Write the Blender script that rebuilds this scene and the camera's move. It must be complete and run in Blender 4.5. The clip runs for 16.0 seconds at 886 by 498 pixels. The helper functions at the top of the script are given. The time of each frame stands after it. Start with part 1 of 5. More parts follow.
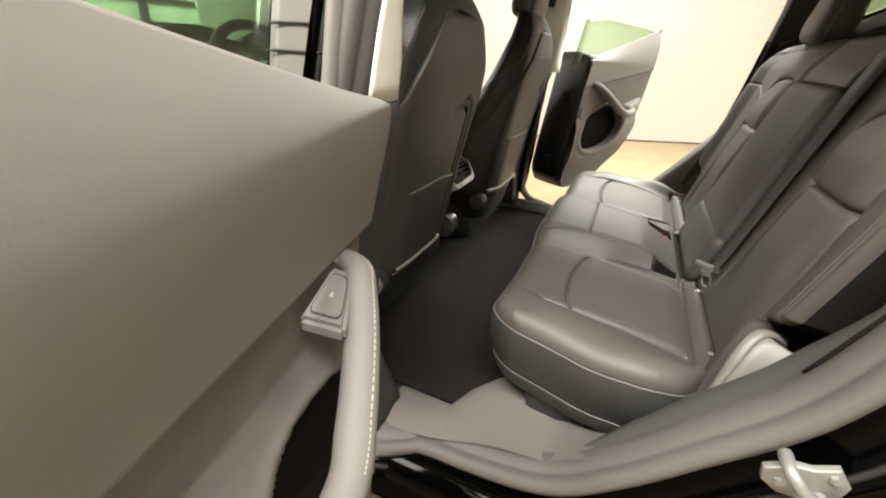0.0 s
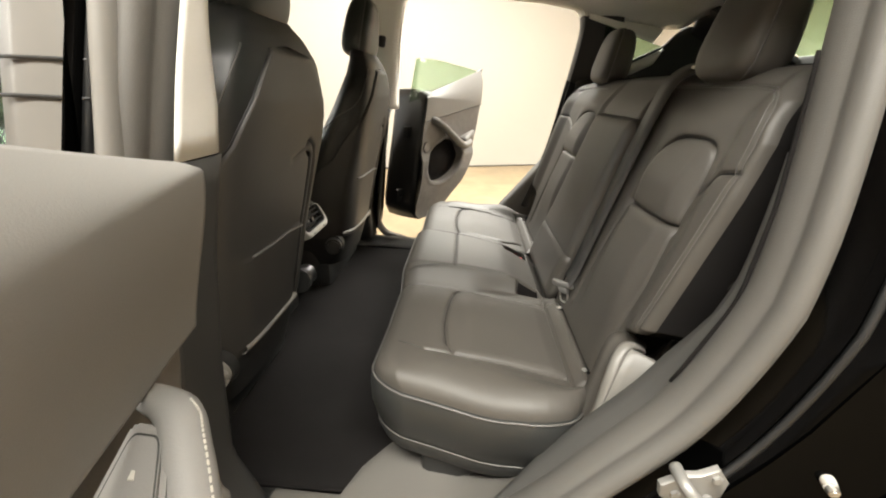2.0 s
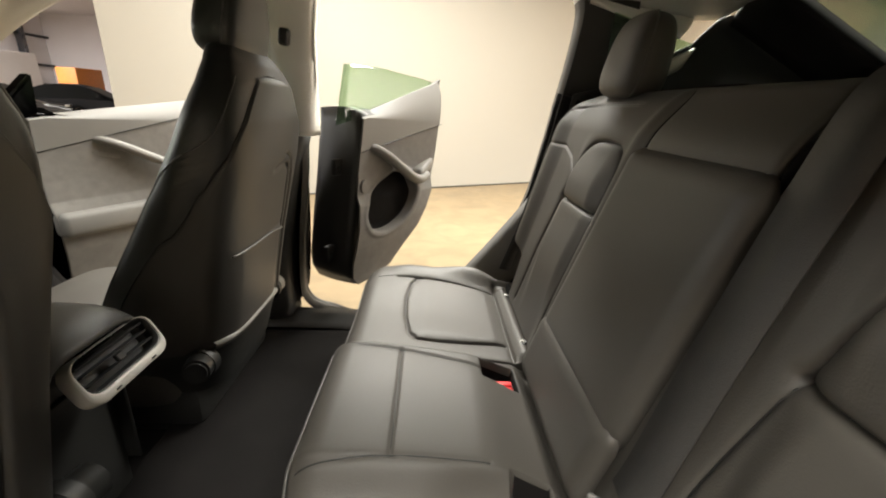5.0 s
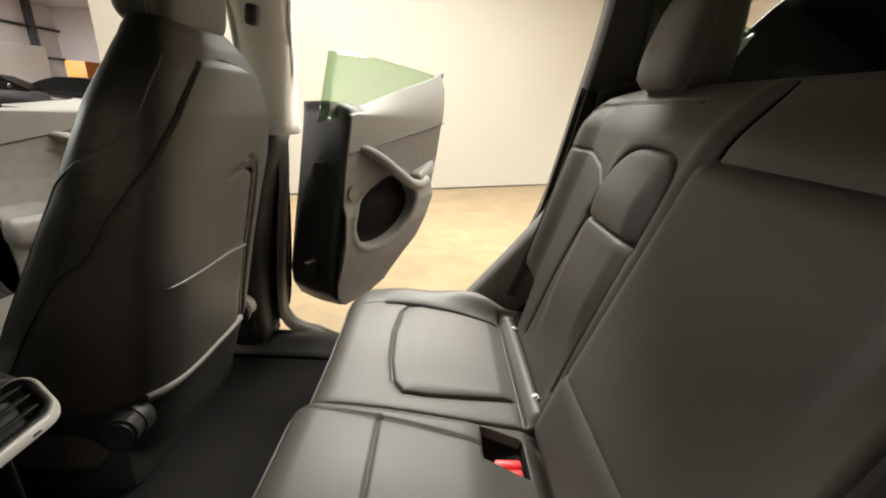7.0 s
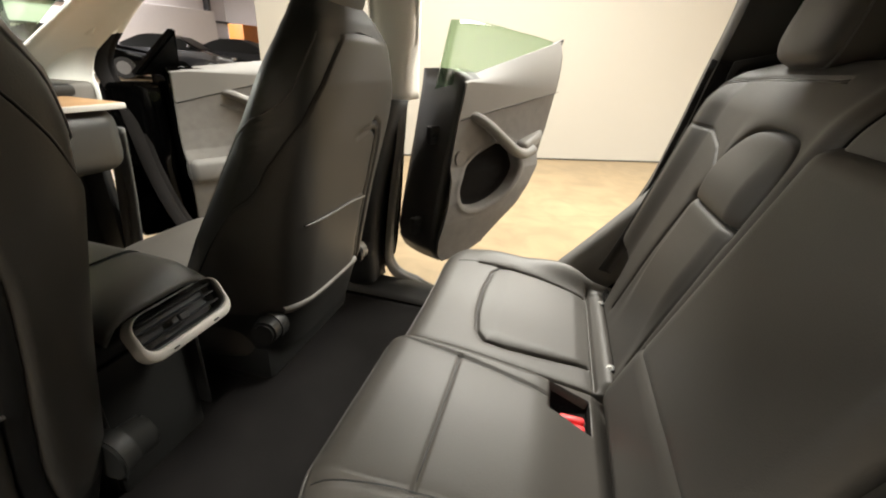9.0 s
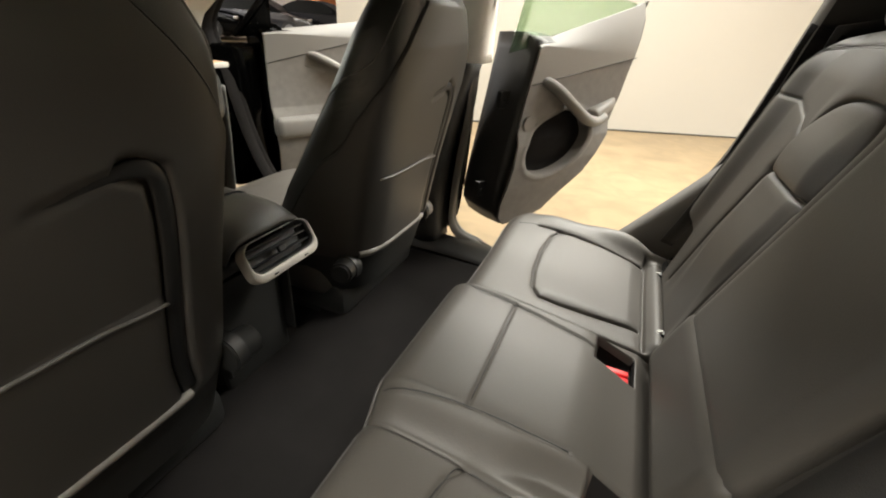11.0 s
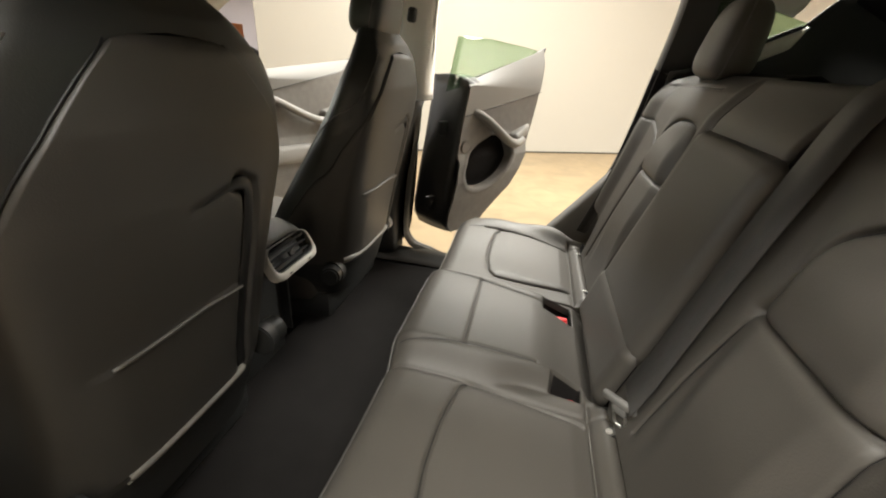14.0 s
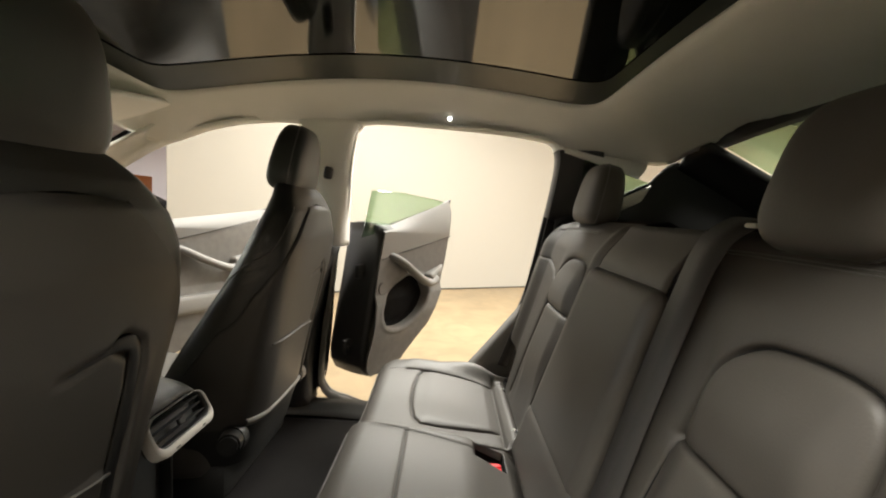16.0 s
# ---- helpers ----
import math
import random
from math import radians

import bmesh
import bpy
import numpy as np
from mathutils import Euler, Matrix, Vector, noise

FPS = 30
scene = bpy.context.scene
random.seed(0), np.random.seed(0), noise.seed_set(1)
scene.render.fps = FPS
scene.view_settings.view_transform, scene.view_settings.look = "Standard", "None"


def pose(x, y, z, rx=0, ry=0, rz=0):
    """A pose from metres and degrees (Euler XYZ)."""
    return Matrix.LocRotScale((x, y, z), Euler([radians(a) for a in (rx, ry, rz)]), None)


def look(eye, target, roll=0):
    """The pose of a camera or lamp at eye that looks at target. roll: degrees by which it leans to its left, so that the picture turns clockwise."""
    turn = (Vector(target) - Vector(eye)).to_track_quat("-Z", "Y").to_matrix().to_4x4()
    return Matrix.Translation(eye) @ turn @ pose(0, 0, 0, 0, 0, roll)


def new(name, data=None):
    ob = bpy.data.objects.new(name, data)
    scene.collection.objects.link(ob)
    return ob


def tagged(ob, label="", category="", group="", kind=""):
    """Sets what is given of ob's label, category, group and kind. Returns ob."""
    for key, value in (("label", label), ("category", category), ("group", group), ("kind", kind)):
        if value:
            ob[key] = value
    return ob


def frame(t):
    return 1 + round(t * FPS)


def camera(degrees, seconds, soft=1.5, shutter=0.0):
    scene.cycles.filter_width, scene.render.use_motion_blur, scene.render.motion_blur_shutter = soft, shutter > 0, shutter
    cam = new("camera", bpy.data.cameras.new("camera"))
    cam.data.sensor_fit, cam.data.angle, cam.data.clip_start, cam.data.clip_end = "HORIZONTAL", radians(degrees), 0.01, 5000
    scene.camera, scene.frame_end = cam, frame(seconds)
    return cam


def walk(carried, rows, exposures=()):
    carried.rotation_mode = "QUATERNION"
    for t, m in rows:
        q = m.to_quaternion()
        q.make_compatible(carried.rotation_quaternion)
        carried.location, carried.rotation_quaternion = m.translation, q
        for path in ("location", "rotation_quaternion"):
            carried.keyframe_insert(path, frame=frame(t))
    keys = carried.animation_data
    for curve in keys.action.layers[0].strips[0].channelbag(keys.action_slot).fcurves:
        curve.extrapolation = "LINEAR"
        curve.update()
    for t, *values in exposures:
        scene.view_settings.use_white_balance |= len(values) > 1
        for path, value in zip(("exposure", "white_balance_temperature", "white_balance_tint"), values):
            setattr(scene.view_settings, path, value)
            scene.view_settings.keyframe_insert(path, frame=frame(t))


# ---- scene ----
cam = camera(94.3, 16.0, soft=2.0)
PATH = [
    (0, (-0.007, -1.398, 1.124), (-0.716, 0.251, 0.242), 2.9),
    (0.5, (-0.028, -1.38, 1.126), (-0.492, 0.368, 0.272), 3.0),
    (1, (-0.039, -1.354, 1.127), (-0.323, 0.452, 0.315), 2.9),
    (1.5, (-0.041, -1.344, 1.137), (-0.205, 0.497, 0.373), 2.8),
    (2, (-0.043, -1.308, 1.132), (-0.127, 0.557, 0.413), 2.7),
    (2.5, (-0.021, -1.221, 1.143), (-0.062, 0.658, 0.458), 2.6),
    (3, (0.003, -1.13, 1.129), (-0.012, 0.755, 0.46), 2.6),
    (3.5, (0.009, -1.033, 1.123), (0.009, 0.854, 0.463), 2.6),
    (4, (0.009, -0.912, 1.14), (0.014, 0.975, 0.477), 2.2),
    (4.5, (-0.003, -0.776, 1.151), (0.024, 1.11, 0.486), 1.9),
    (5, (-0.004, -0.656, 1.146), (0.061, 1.233, 0.492), 2.2),
    (5.2, (0.015, -0.613, 1.135), (0.066, 1.279, 0.49), 2.1),
    (7.3, (0.024, -0.431, 1.14), (0.049, 1.456, 0.476), 3.3),
    (7.5, (0.024, -0.439, 1.141), (0.018, 1.446, 0.473), 3.3),
    (8, (0.032, -0.463, 1.15), (-0.115, 1.401, 0.44), 3.6),
    (8.5, (0.036, -0.49, 1.154), (-0.261, 1.334, 0.389), 3.7),
    (9, (0.044, -0.508, 1.155), (-0.381, 1.261, 0.324), 3.9),
    (9.5, (0.052, -0.516, 1.154), (-0.466, 1.197, 0.261), 4.0),
    (9.7, (0.055, -0.519, 1.148), (-0.495, 1.174, 0.237), 4.0),
    (11.8, (0.052, -0.689, 1.164), (-0.608, 0.916, 0.17), 4.1),
    (12, (0.045, -0.72, 1.163), (-0.606, 0.891, 0.171), 3.7),
    (12.5, (0.028, -0.779, 1.165), (-0.588, 0.846, 0.174), 3.9),
    (13, (0.035, -0.81, 1.174), (-0.508, 0.851, 0.201), 3.9),
    (13.5, (0.035, -0.832, 1.172), (-0.416, 0.88, 0.243), 3.9),
    (14, (0.025, -0.882, 1.192), (-0.324, 0.899, 0.351), 3.7),
    (14.5, (0.025, -0.905, 1.197), (-0.217, 0.952, 0.495), 3.7),
    (15, (0.021, -0.897, 1.198), (-0.128, 1.026, 0.668), 3.5),
    (15.5, (0.017, -0.886, 1.196), (-0.063, 1.081, 0.843), 3.2),
    (16, (0.021, -0.879, 1.2), (-0.001, 1.112, 1.018), 3.1),
]
walk(cam, [(t, look(eye, target, roll)) for t, eye, target, roll in PATH], [(0, 0.32), (3.6, 0.32), (5.0, 0.06), (16, 0.06)])

# world, lamps and exposure ------------------------------------------------
world = bpy.data.worlds.new("world")
scene.world = world
world.use_nodes = True
world.node_tree.nodes["Background"].inputs[0].default_value = (0.9, 0.95, 1.0, 1)
world.node_tree.nodes["Background"].inputs[1].default_value = 0.05


def lamp(name, x, y, z, sx, sy, watts, tint=(1.0, 0.972, 0.885), spread=180):
    data = bpy.data.lights.new(name, "AREA")
    data.shape, data.size, data.size_y, data.energy, data.color = "RECTANGLE", sx, sy, watts, tint
    data.spread = radians(spread)
    ob = new(name, data)
    ob.matrix_world = pose(x, y, z)
    return ob


lamp("hall_light_near", -0.3, -2.8, 4.3, 4.5, 1.4, 600)
# Added fill, out of view: brightens the near floor for bounce into the cabin.
lamp("fill_light_row", -0.3, -5.6, 4.3, 7.0, 3.0, 450, (0.98, 0.98, 0.94), 80)
lamp("hall_light_bow", -5.5, -0.5, 4.3, 3.0, 5.0, 430, (0.98, 0.98, 0.95), 100)
# Added fill behind the car for the hatch window and the seat backs.
lamp("fill_light_stern", 9.0, 4.0, 4.3, 3.0, 6.0, 2800, (1.0, 0.960, 0.875), 135)
lamp("hall_light_far", 0.8, 2.9, 3.75, 5.0, 0.8, 740, spread=160)
# Unseen fill added to send light through the windscreen onto backrest and console.
lamp("fill_light_ahead", -14.0, -0.5, 4.8, 4.0, 6.0, 2200, (1.0, 0.98, 0.93))
# Invented fill near the front wall, kept out of view, to brighten that wall.
lamp("fill_light_front", -20.5, 12.0, 5.3, 3.0, 16.0, 3000, (1.0, 0.97, 0.97))

# materials ----------------------------------------------------------------


def material(name, colour, rough=0.5, metal=0.0, vary=0.15, scale=8.0, bump=0.0, bump_scale=300.0, coat=0.0, spec=0.5):
    """Principled surface with blotches at a large scale and a grain relief at a small one."""
    m = bpy.data.materials.new(name)
    m.use_nodes = True
    t = m.node_tree
    b = t.nodes["Principled BSDF"]
    b.inputs["Roughness"].default_value = rough
    b.inputs["Metallic"].default_value = metal
    b.inputs["Coat Weight"].default_value = coat
    b.inputs["Specular IOR Level"].default_value = spec
    geo = t.nodes.new("ShaderNodeTexCoord")
    n1 = t.nodes.new("ShaderNodeTexNoise")
    n1.inputs["Scale"].default_value, n1.inputs["Detail"].default_value = scale, 5
    ramp = t.nodes.new("ShaderNodeMix")
    ramp.data_type = "RGBA"
    lo = tuple(c * (1 - vary) for c in colour) + (1,)
    hi = tuple(min(1, c * (1 + vary)) for c in colour) + (1,)
    ramp.inputs["A"].default_value, ramp.inputs["B"].default_value = lo, hi
    t.links.new(geo.outputs["Object"], n1.inputs["Vector"])
    t.links.new(n1.outputs["Fac"], ramp.inputs["Factor"])
    t.links.new(ramp.outputs["Result"], b.inputs["Base Color"])
    rr = t.nodes.new("ShaderNodeMapRange")
    rr.inputs["To Min"].default_value, rr.inputs["To Max"].default_value = max(0.02, rough - 0.07), min(1, rough + 0.07)
    t.links.new(n1.outputs["Fac"], rr.inputs["Value"])
    t.links.new(rr.outputs["Result"], b.inputs["Roughness"])
    if bump:
        n2 = t.nodes.new("ShaderNodeTexNoise")
        n2.inputs["Scale"].default_value, n2.inputs["Detail"].default_value = bump_scale, 3
        bn = t.nodes.new("ShaderNodeBump")
        bn.inputs["Strength"].default_value, bn.inputs["Distance"].default_value = bump, 0.002
        t.links.new(geo.outputs["Object"], n2.inputs["Vector"])
        t.links.new(n2.outputs["Fac"], bn.inputs["Height"])
        t.links.new(bn.outputs["Normal"], b.inputs["Normal"])
    return m


def glass_material(name, colour, mix=0.25):
    """Thin tinted pane: tinted see-through with a gloss on top."""
    m = bpy.data.materials.new(name)
    m.use_nodes = True
    t = m.node_tree
    t.nodes.remove(t.nodes["Principled BSDF"])
    a, g, x, f, p = (t.nodes.new("ShaderNode" + k) for k in ("BsdfTransparent", "BsdfGlossy", "MixShader", "LayerWeight", "MapRange"))
    f.inputs["Blend"].default_value = 0.12
    p.inputs["To Min"].default_value, p.inputs["To Max"].default_value = 0.03, 0.35
    a.inputs[0].default_value = (*colour, 1)
    g.inputs["Roughness"].default_value = 0.16
    t.links.new(f.outputs["Facing"], p.inputs["Value"])
    t.links.new(p.outputs["Result"], x.inputs[0])
    t.links.new(a.outputs[0], x.inputs[1])
    t.links.new(g.outputs[0], x.inputs[2])
    t.links.new(x.outputs[0], t.nodes["Material Output"].inputs[0])
    return m


def paint_material(name, colour, gloss):
    """Deep black lacquer: a black base under an even thin mirror."""
    m = bpy.data.materials.new(name)
    m.use_nodes = True
    t = m.node_tree
    t.nodes.remove(t.nodes["Principled BSDF"])
    d, g, x, n, r = (t.nodes.new("ShaderNode" + k) for k in ("BsdfDiffuse", "BsdfGlossy", "MixShader", "TexNoise", "MapRange"))
    d.inputs[0].default_value = (*colour, 1)
    n.inputs["Scale"].default_value, n.inputs["Detail"].default_value = 14, 4
    r.inputs["To Min"].default_value, r.inputs["To Max"].default_value = 0.05, 0.14
    t.links.new(n.outputs["Fac"], r.inputs["Value"])
    t.links.new(r.outputs["Result"], g.inputs["Roughness"])
    x.inputs[0].default_value = gloss
    t.links.new(d.outputs[0], x.inputs[1])
    t.links.new(g.outputs[0], x.inputs[2])
    t.links.new(x.outputs[0], t.nodes["Material Output"].inputs[0])
    return m


def glow(name, colour, strength):
    m = bpy.data.materials.new(name)
    m.use_nodes = True
    b = m.node_tree.nodes["Principled BSDF"]
    b.inputs["Base Color"].default_value = (*colour, 1)
    b.inputs["Emission Color"].default_value = (*colour, 1)
    b.inputs["Emission Strength"].default_value = strength
    return m


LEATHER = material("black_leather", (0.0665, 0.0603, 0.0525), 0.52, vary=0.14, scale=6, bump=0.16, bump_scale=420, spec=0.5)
# Darker copy of LEATHER: shade on the seat sides put into the colour.
LEATHER_SHADED = material("black_leather_shaded", (0.024, 0.025, 0.024), 0.42, vary=0.10, scale=6, bump=0.10, bump_scale=420, spec=0.6)
SHELL = material("seat_back_vinyl", (0.047, 0.044, 0.040), 0.46, vary=0.08, scale=5, bump=0.08, bump_scale=500, spec=0.55)
PIPING = material("leather_piping", (0.10, 0.095, 0.088), 0.4, vary=0.1)
DOOR_GREY = material("grey_door_trim", (0.182, 0.176, 0.166), 0.62, vary=0.06, scale=4, bump=0.10, bump_scale=700)
DOOR_DARK = material("dark_door_trim", (0.13, 0.122, 0.11), 0.6, vary=0.08, scale=5, bump=0.12, bump_scale=600)
LIP = material("grey_piping", (0.19, 0.18, 0.165), 0.45, vary=0.1)
DOOR_INSERT = material("grey_suede_insert", (0.17, 0.163, 0.152), 0.85, vary=0.22, scale=28, bump=0.25, bump_scale=500, spec=0.2)
STITCH = material("pale_thread", (0.45, 0.43, 0.38), 0.8)
CARPET = material("black_carpet", (0.011, 0.0100, 0.0097), 0.97, vary=0.35, scale=14, bump=0.6, bump_scale=900, spec=0.1)
BLACK = material("black_plastic", (0.020, 0.020, 0.019), 0.5, vary=0.2, bump=0.1, bump_scale=600)
PAINT = paint_material("black_car_paint", (0.0007, 0.0007, 0.0007), 0.008)
RUBBER = material("black_rubber", (0.012, 0.012, 0.012), 0.45, vary=0.3)
SEAL = material("grey_flocked_seal", (0.100, 0.0945, 0.086), 0.6, vary=0.06, scale=10, bump=0.15, bump_scale=500)
HEADLINER = material("pale_headliner_fabric", (0.85, 0.84, 0.795), 0.95, vary=0.04, scale=9, bump=0.25, bump_scale=900, spec=0.15)
FLANGE = material("dark_grey_flange", (0.066, 0.064, 0.060), 0.55, vary=0.06, bump=0.08, bump_scale=600)
SILL = material("pale_sill_plastic", (0.145, 0.137, 0.124), 0.42, vary=0.06, scale=6, bump=0.05, bump_scale=700)
PILLAR_DARK = material("dark_pillar_trim", (0.036, 0.035, 0.033), 0.6, vary=0.07, bump=0.08, bump_scale=600)
CHROME = material("zinc_steel", (0.72, 0.71, 0.68), 0.40, metal=1.0, vary=0.1)
SATIN = material("satin_silver_plastic", (0.52, 0.50, 0.46), 0.35, vary=0.05)
STUD = material("dull_steel_stud", (0.30, 0.29, 0.27), 0.5, metal=0.4, vary=0.1)
RED = material("red_plastic", (0.72, 0.03, 0.035), 0.4, vary=0.05)
WEBBING = material("dark_belt_webbing", (0.034, 0.032, 0.030), 0.55, vary=0.1, scale=30, bump=0.4, bump_scale=700)
WOOD = material("open_pore_wood", (0.36, 0.21, 0.10), 0.5, vary=0.25, scale=12)
WALL = material("cream_painted_wall", (0.297, 0.277, 0.240), 0.8, vary=0.02, scale=1.2, bump=0.08, bump_scale=90)
ROOF_GLASS = material("dark_roof_glass", (0.008, 0.010, 0.009), 0.03, vary=0.0, spec=0.7)
CAR_GLASS = material("smoked_car_glass", (0.012, 0.013, 0.013), 0.35, vary=0.0, spec=0.15)
FRIT = material("dark_glass_border", (0.015, 0.021, 0.018), 0.4, vary=0.05)
GREEN_GLASS = glass_material("green_tinted_glass", (0.62, 0.735, 0.60))

# building helpers ---------------------------------------------------------


def two_tone(ob, mat, pick):
    """Give the faces whose centre pick() accepts a second material."""
    ob.data.materials.append(mat)
    for p in ob.data.polygons:
        if pick(p.center):
            p.material_index = 1


def finish(name, verts, faces, mat, parent=None, label="", smooth=True):
    me = bpy.data.meshes.new(name)
    me.from_pydata([tuple(map(float, v)) for v in verts], [], [tuple(map(int, f)) for f in faces])
    me.materials.append(mat)
    me.update()
    bm = bmesh.new()
    bm.from_mesh(me)
    bmesh.ops.recalc_face_normals(bm, faces=bm.faces)
    bm.to_mesh(me)
    bm.free()
    if smooth:
        me.polygons.foreach_set("use_smooth", [True] * len(me.polygons))
    ob = new(name, me)
    if parent:
        ob.parent = parent
    if label:
        ob["label"] = label
    return ob


def thing(name, label, category, group="", kind=""):
    return tagged(new(name), label, category, group, kind)


def part(name, bm, mat, parent=None, label="", smooth=True):
    me = bpy.data.meshes.new(name)
    bm.normal_update()
    bm.to_mesh(me)
    bm.free()
    me.materials.append(mat)
    if smooth:
        me.polygons.foreach_set("use_smooth", [True] * len(me.polygons))
        me.set_sharp_from_angle(angle=radians(40))
    ob = new(name, me)
    if parent:
        ob.parent = parent
    if label:
        ob["label"] = label
    return ob


def box(lo, hi, bevel=0.005, seg=2, m=None):
    bm = bmesh.new()
    bmesh.ops.create_cube(bm, size=1)
    size = [b - a for a, b in zip(lo, hi)]
    mid = [(a + b) / 2 for a, b in zip(lo, hi)]
    for v in bm.verts:
        v.co = Vector((v.co.x * size[0] + mid[0], v.co.y * size[1] + mid[1], v.co.z * size[2] + mid[2]))
    if bevel:
        bmesh.ops.bevel(bm, geom=bm.edges[:], offset=min(bevel, 0.45 * min(size)), segments=seg, affect="EDGES", profile=0.5)
    if m is not None:
        bm.transform(m)
    return bm


def rod(a, b, r, r2=None, n=16, bevel=0.0):
    bm = bmesh.new()
    a, b = Vector(a), Vector(b)
    bmesh.ops.create_cone(bm, cap_ends=True, segments=n, radius1=r, radius2=r if r2 is None else r2, depth=(b - a).length)
    if bevel:
        rim = [e for e in bm.edges if abs(e.verts[0].co.z - e.verts[1].co.z) < 1e-6]
        bmesh.ops.bevel(bm, geom=rim, offset=bevel, segments=2, affect="EDGES")
    bm.transform(Matrix.Translation((a + b) / 2) @ (b - a).to_track_quat("Z", "Y").to_matrix().to_4x4())
    return bm


def smooth_line(pts, n=12, closed=False):
    """Catmull-Rom through pts."""
    p = np.array(pts, float)
    out = []
    k = len(p)
    for i in range(k if closed else k - 1):
        p0, p1, p2, p3 = (p[j % k] if closed else p[min(max(j, 0), k - 1)] for j in (i - 1, i, i + 1, i + 2))
        for s in np.arange(n) / n:
            out.append(0.5 * (2 * p1 + (p2 - p0) * s + (2 * p0 - 5 * p1 + 4 * p2 - p3) * s * s + (3 * p1 - p0 - 3 * p2 + p3) * s ** 3))
    if not closed:
        out.append(p[-1])
    return np.array(out)


def grid_faces(nu, nv, wrap_u=False, wrap_v=False):
    f = []
    for i in range(nu if wrap_u else nu - 1):
        for j in range(nv if wrap_v else nv - 1):
            a, b = i, (i + 1) % nu
            c, d = j, (j + 1) % nv
            f.append((a * nv + c, b * nv + c, b * nv + d, a * nv + d))
    return f


def sheet(name, P, mat, parent=None, label="", thick=0.0):
    """A grid of points (nu, nv, 3) as a smooth surface, given thickness where asked."""
    nu, nv = P.shape[:2]
    ob = finish(name, P.reshape(-1, 3), grid_faces(nu, nv), mat, parent, label)
    if thick:
        s = ob.modifiers.new("thickness", "SOLIDIFY")
        s.thickness, s.offset = thick, -1
    return ob


def loft(name, rings, mat, parent=None, label="", closed=True, caps=True):
    P = np.array(rings, float)
    nu, nv = P.shape[:2]
    f = grid_faces(nu, nv, wrap_v=closed)
    if caps and closed:
        f.append(tuple(range(nv))[::-1])
        f.append(tuple((nu - 1) * nv + j for j in range(nv)))
    return finish(name, P.reshape(-1, 3), f, mat, parent, label)


def tube(name, pts, r, mat, parent=None, label="", closed=False, n=8, flat=1.0, up=None):
    """A round or flattened tube along a line."""
    p = np.array(pts, float)
    d = np.roll(p, -1, 0) - np.roll(p, 1, 0)
    if not closed:
        d[0], d[-1] = p[1] - p[0], p[-1] - p[-2]
    d /= np.linalg.norm(d, axis=1)[:, None] + 1e-12
    ref = np.array(up if up is not None else (0.13, 0.21, 0.97))
    a = np.cross(d, ref)
    a /= np.linalg.norm(a, axis=1)[:, None] + 1e-12
    b = np.cross(d, a)
    rings = []
    rr = np.broadcast_to(np.array(r, float), (len(p),))
    for k in range(len(p)):
        rings.append([p[k] + rr[k] * (math.cos(q) * a[k] + flat * math.sin(q) * b[k]) for q in np.arange(n) * 2 * math.pi / n])
    if closed:
        rings.append(rings[0])
    return loft(name, rings, mat, parent, label, caps=not closed)


def sstep(x, a, b):
    s = np.clip((x - a) / (b - a), 0, 1)
    return s * s * (3 - 2 * s)


def seg_dist(X, Y, pts):
    """Distance of points (X, Y) from a polyline."""
    best = np.full(np.shape(X), 9.0)
    for (ax, ay), (bx, by) in zip(pts[:-1], pts[1:]):
        dx, dy = bx - ax, by - ay
        t = np.clip(((X - ax) * dx + (Y - ay) * dy) / (dx * dx + dy * dy + 1e-12), 0, 1)
        best = np.minimum(best, np.hypot(X - ax - t * dx, Y - ay - t * dy))
    return best


def groove(d, width, depth):
    return -depth * np.exp(-(d / width) ** 2)


def crease(d, depth):
    """A sewn seam: a narrow fold in a broad shallow dip."""
    return groove(d, 0.0034, 0.7 * depth) + groove(d, 0.012, 0.28 * depth)


def round_rect(x0, y0, x1, y1, r, n=6):
    out = []
    for cx, cy, q in ((x1 - r, y1 - r, 0), (x0 + r, y1 - r, 90), (x0 + r, y0 + r, 180), (x1 - r, y0 + r, 270)):
        for k in range(n + 1):
            a = radians(q + 90 * k / n)
            out.append((cx + r * math.cos(a), cy + r * math.sin(a)))
    out.append(out[0])
    return out


# the hall -----------------------------------------------------------------
CONCRETE = material("polished_tan_concrete", (0.315, 0.236, 0.140), 0.40, vary=0.22, scale=0.9, bump=0.05, bump_scale=40)
nt = CONCRETE.node_tree
co = nt.nodes["Texture Coordinate"]
sep = nt.nodes.new("ShaderNodeSeparateXYZ")
rot = nt.nodes.new("ShaderNodeMapping")
rot.inputs["Rotation"].default_value = (0, 0, radians(-24))
rot.inputs["Location"].default_value = (0.25, 0.55, 0)
nt.links.new(co.outputs["Object"], rot.inputs["Vector"])
nt.links.new(rot.outputs["Vector"], sep.inputs["Vector"])
lines = []
for axis in (0, 1):
    pp = nt.nodes.new("ShaderNodeMath")
    pp.operation = "PINGPONG"
    pp.inputs[1].default_value = 1.6
    lt = nt.nodes.new("ShaderNodeMath")
    lt.operation = "LESS_THAN"
    lt.inputs[1].default_value = 0.006
    nt.links.new(sep.outputs[axis], pp.inputs[0])
    nt.links.new(pp.outputs[0], lt.inputs[0])
    lines.append(lt)
mx = nt.nodes.new("ShaderNodeMath")
mx.operation = "MAXIMUM"
nt.links.new(lines[0].outputs[0], mx.inputs[0])
nt.links.new(lines[1].outputs[0], mx.inputs[1])
sc = nt.nodes.new("ShaderNodeMath")
sc.operation = "MULTIPLY"
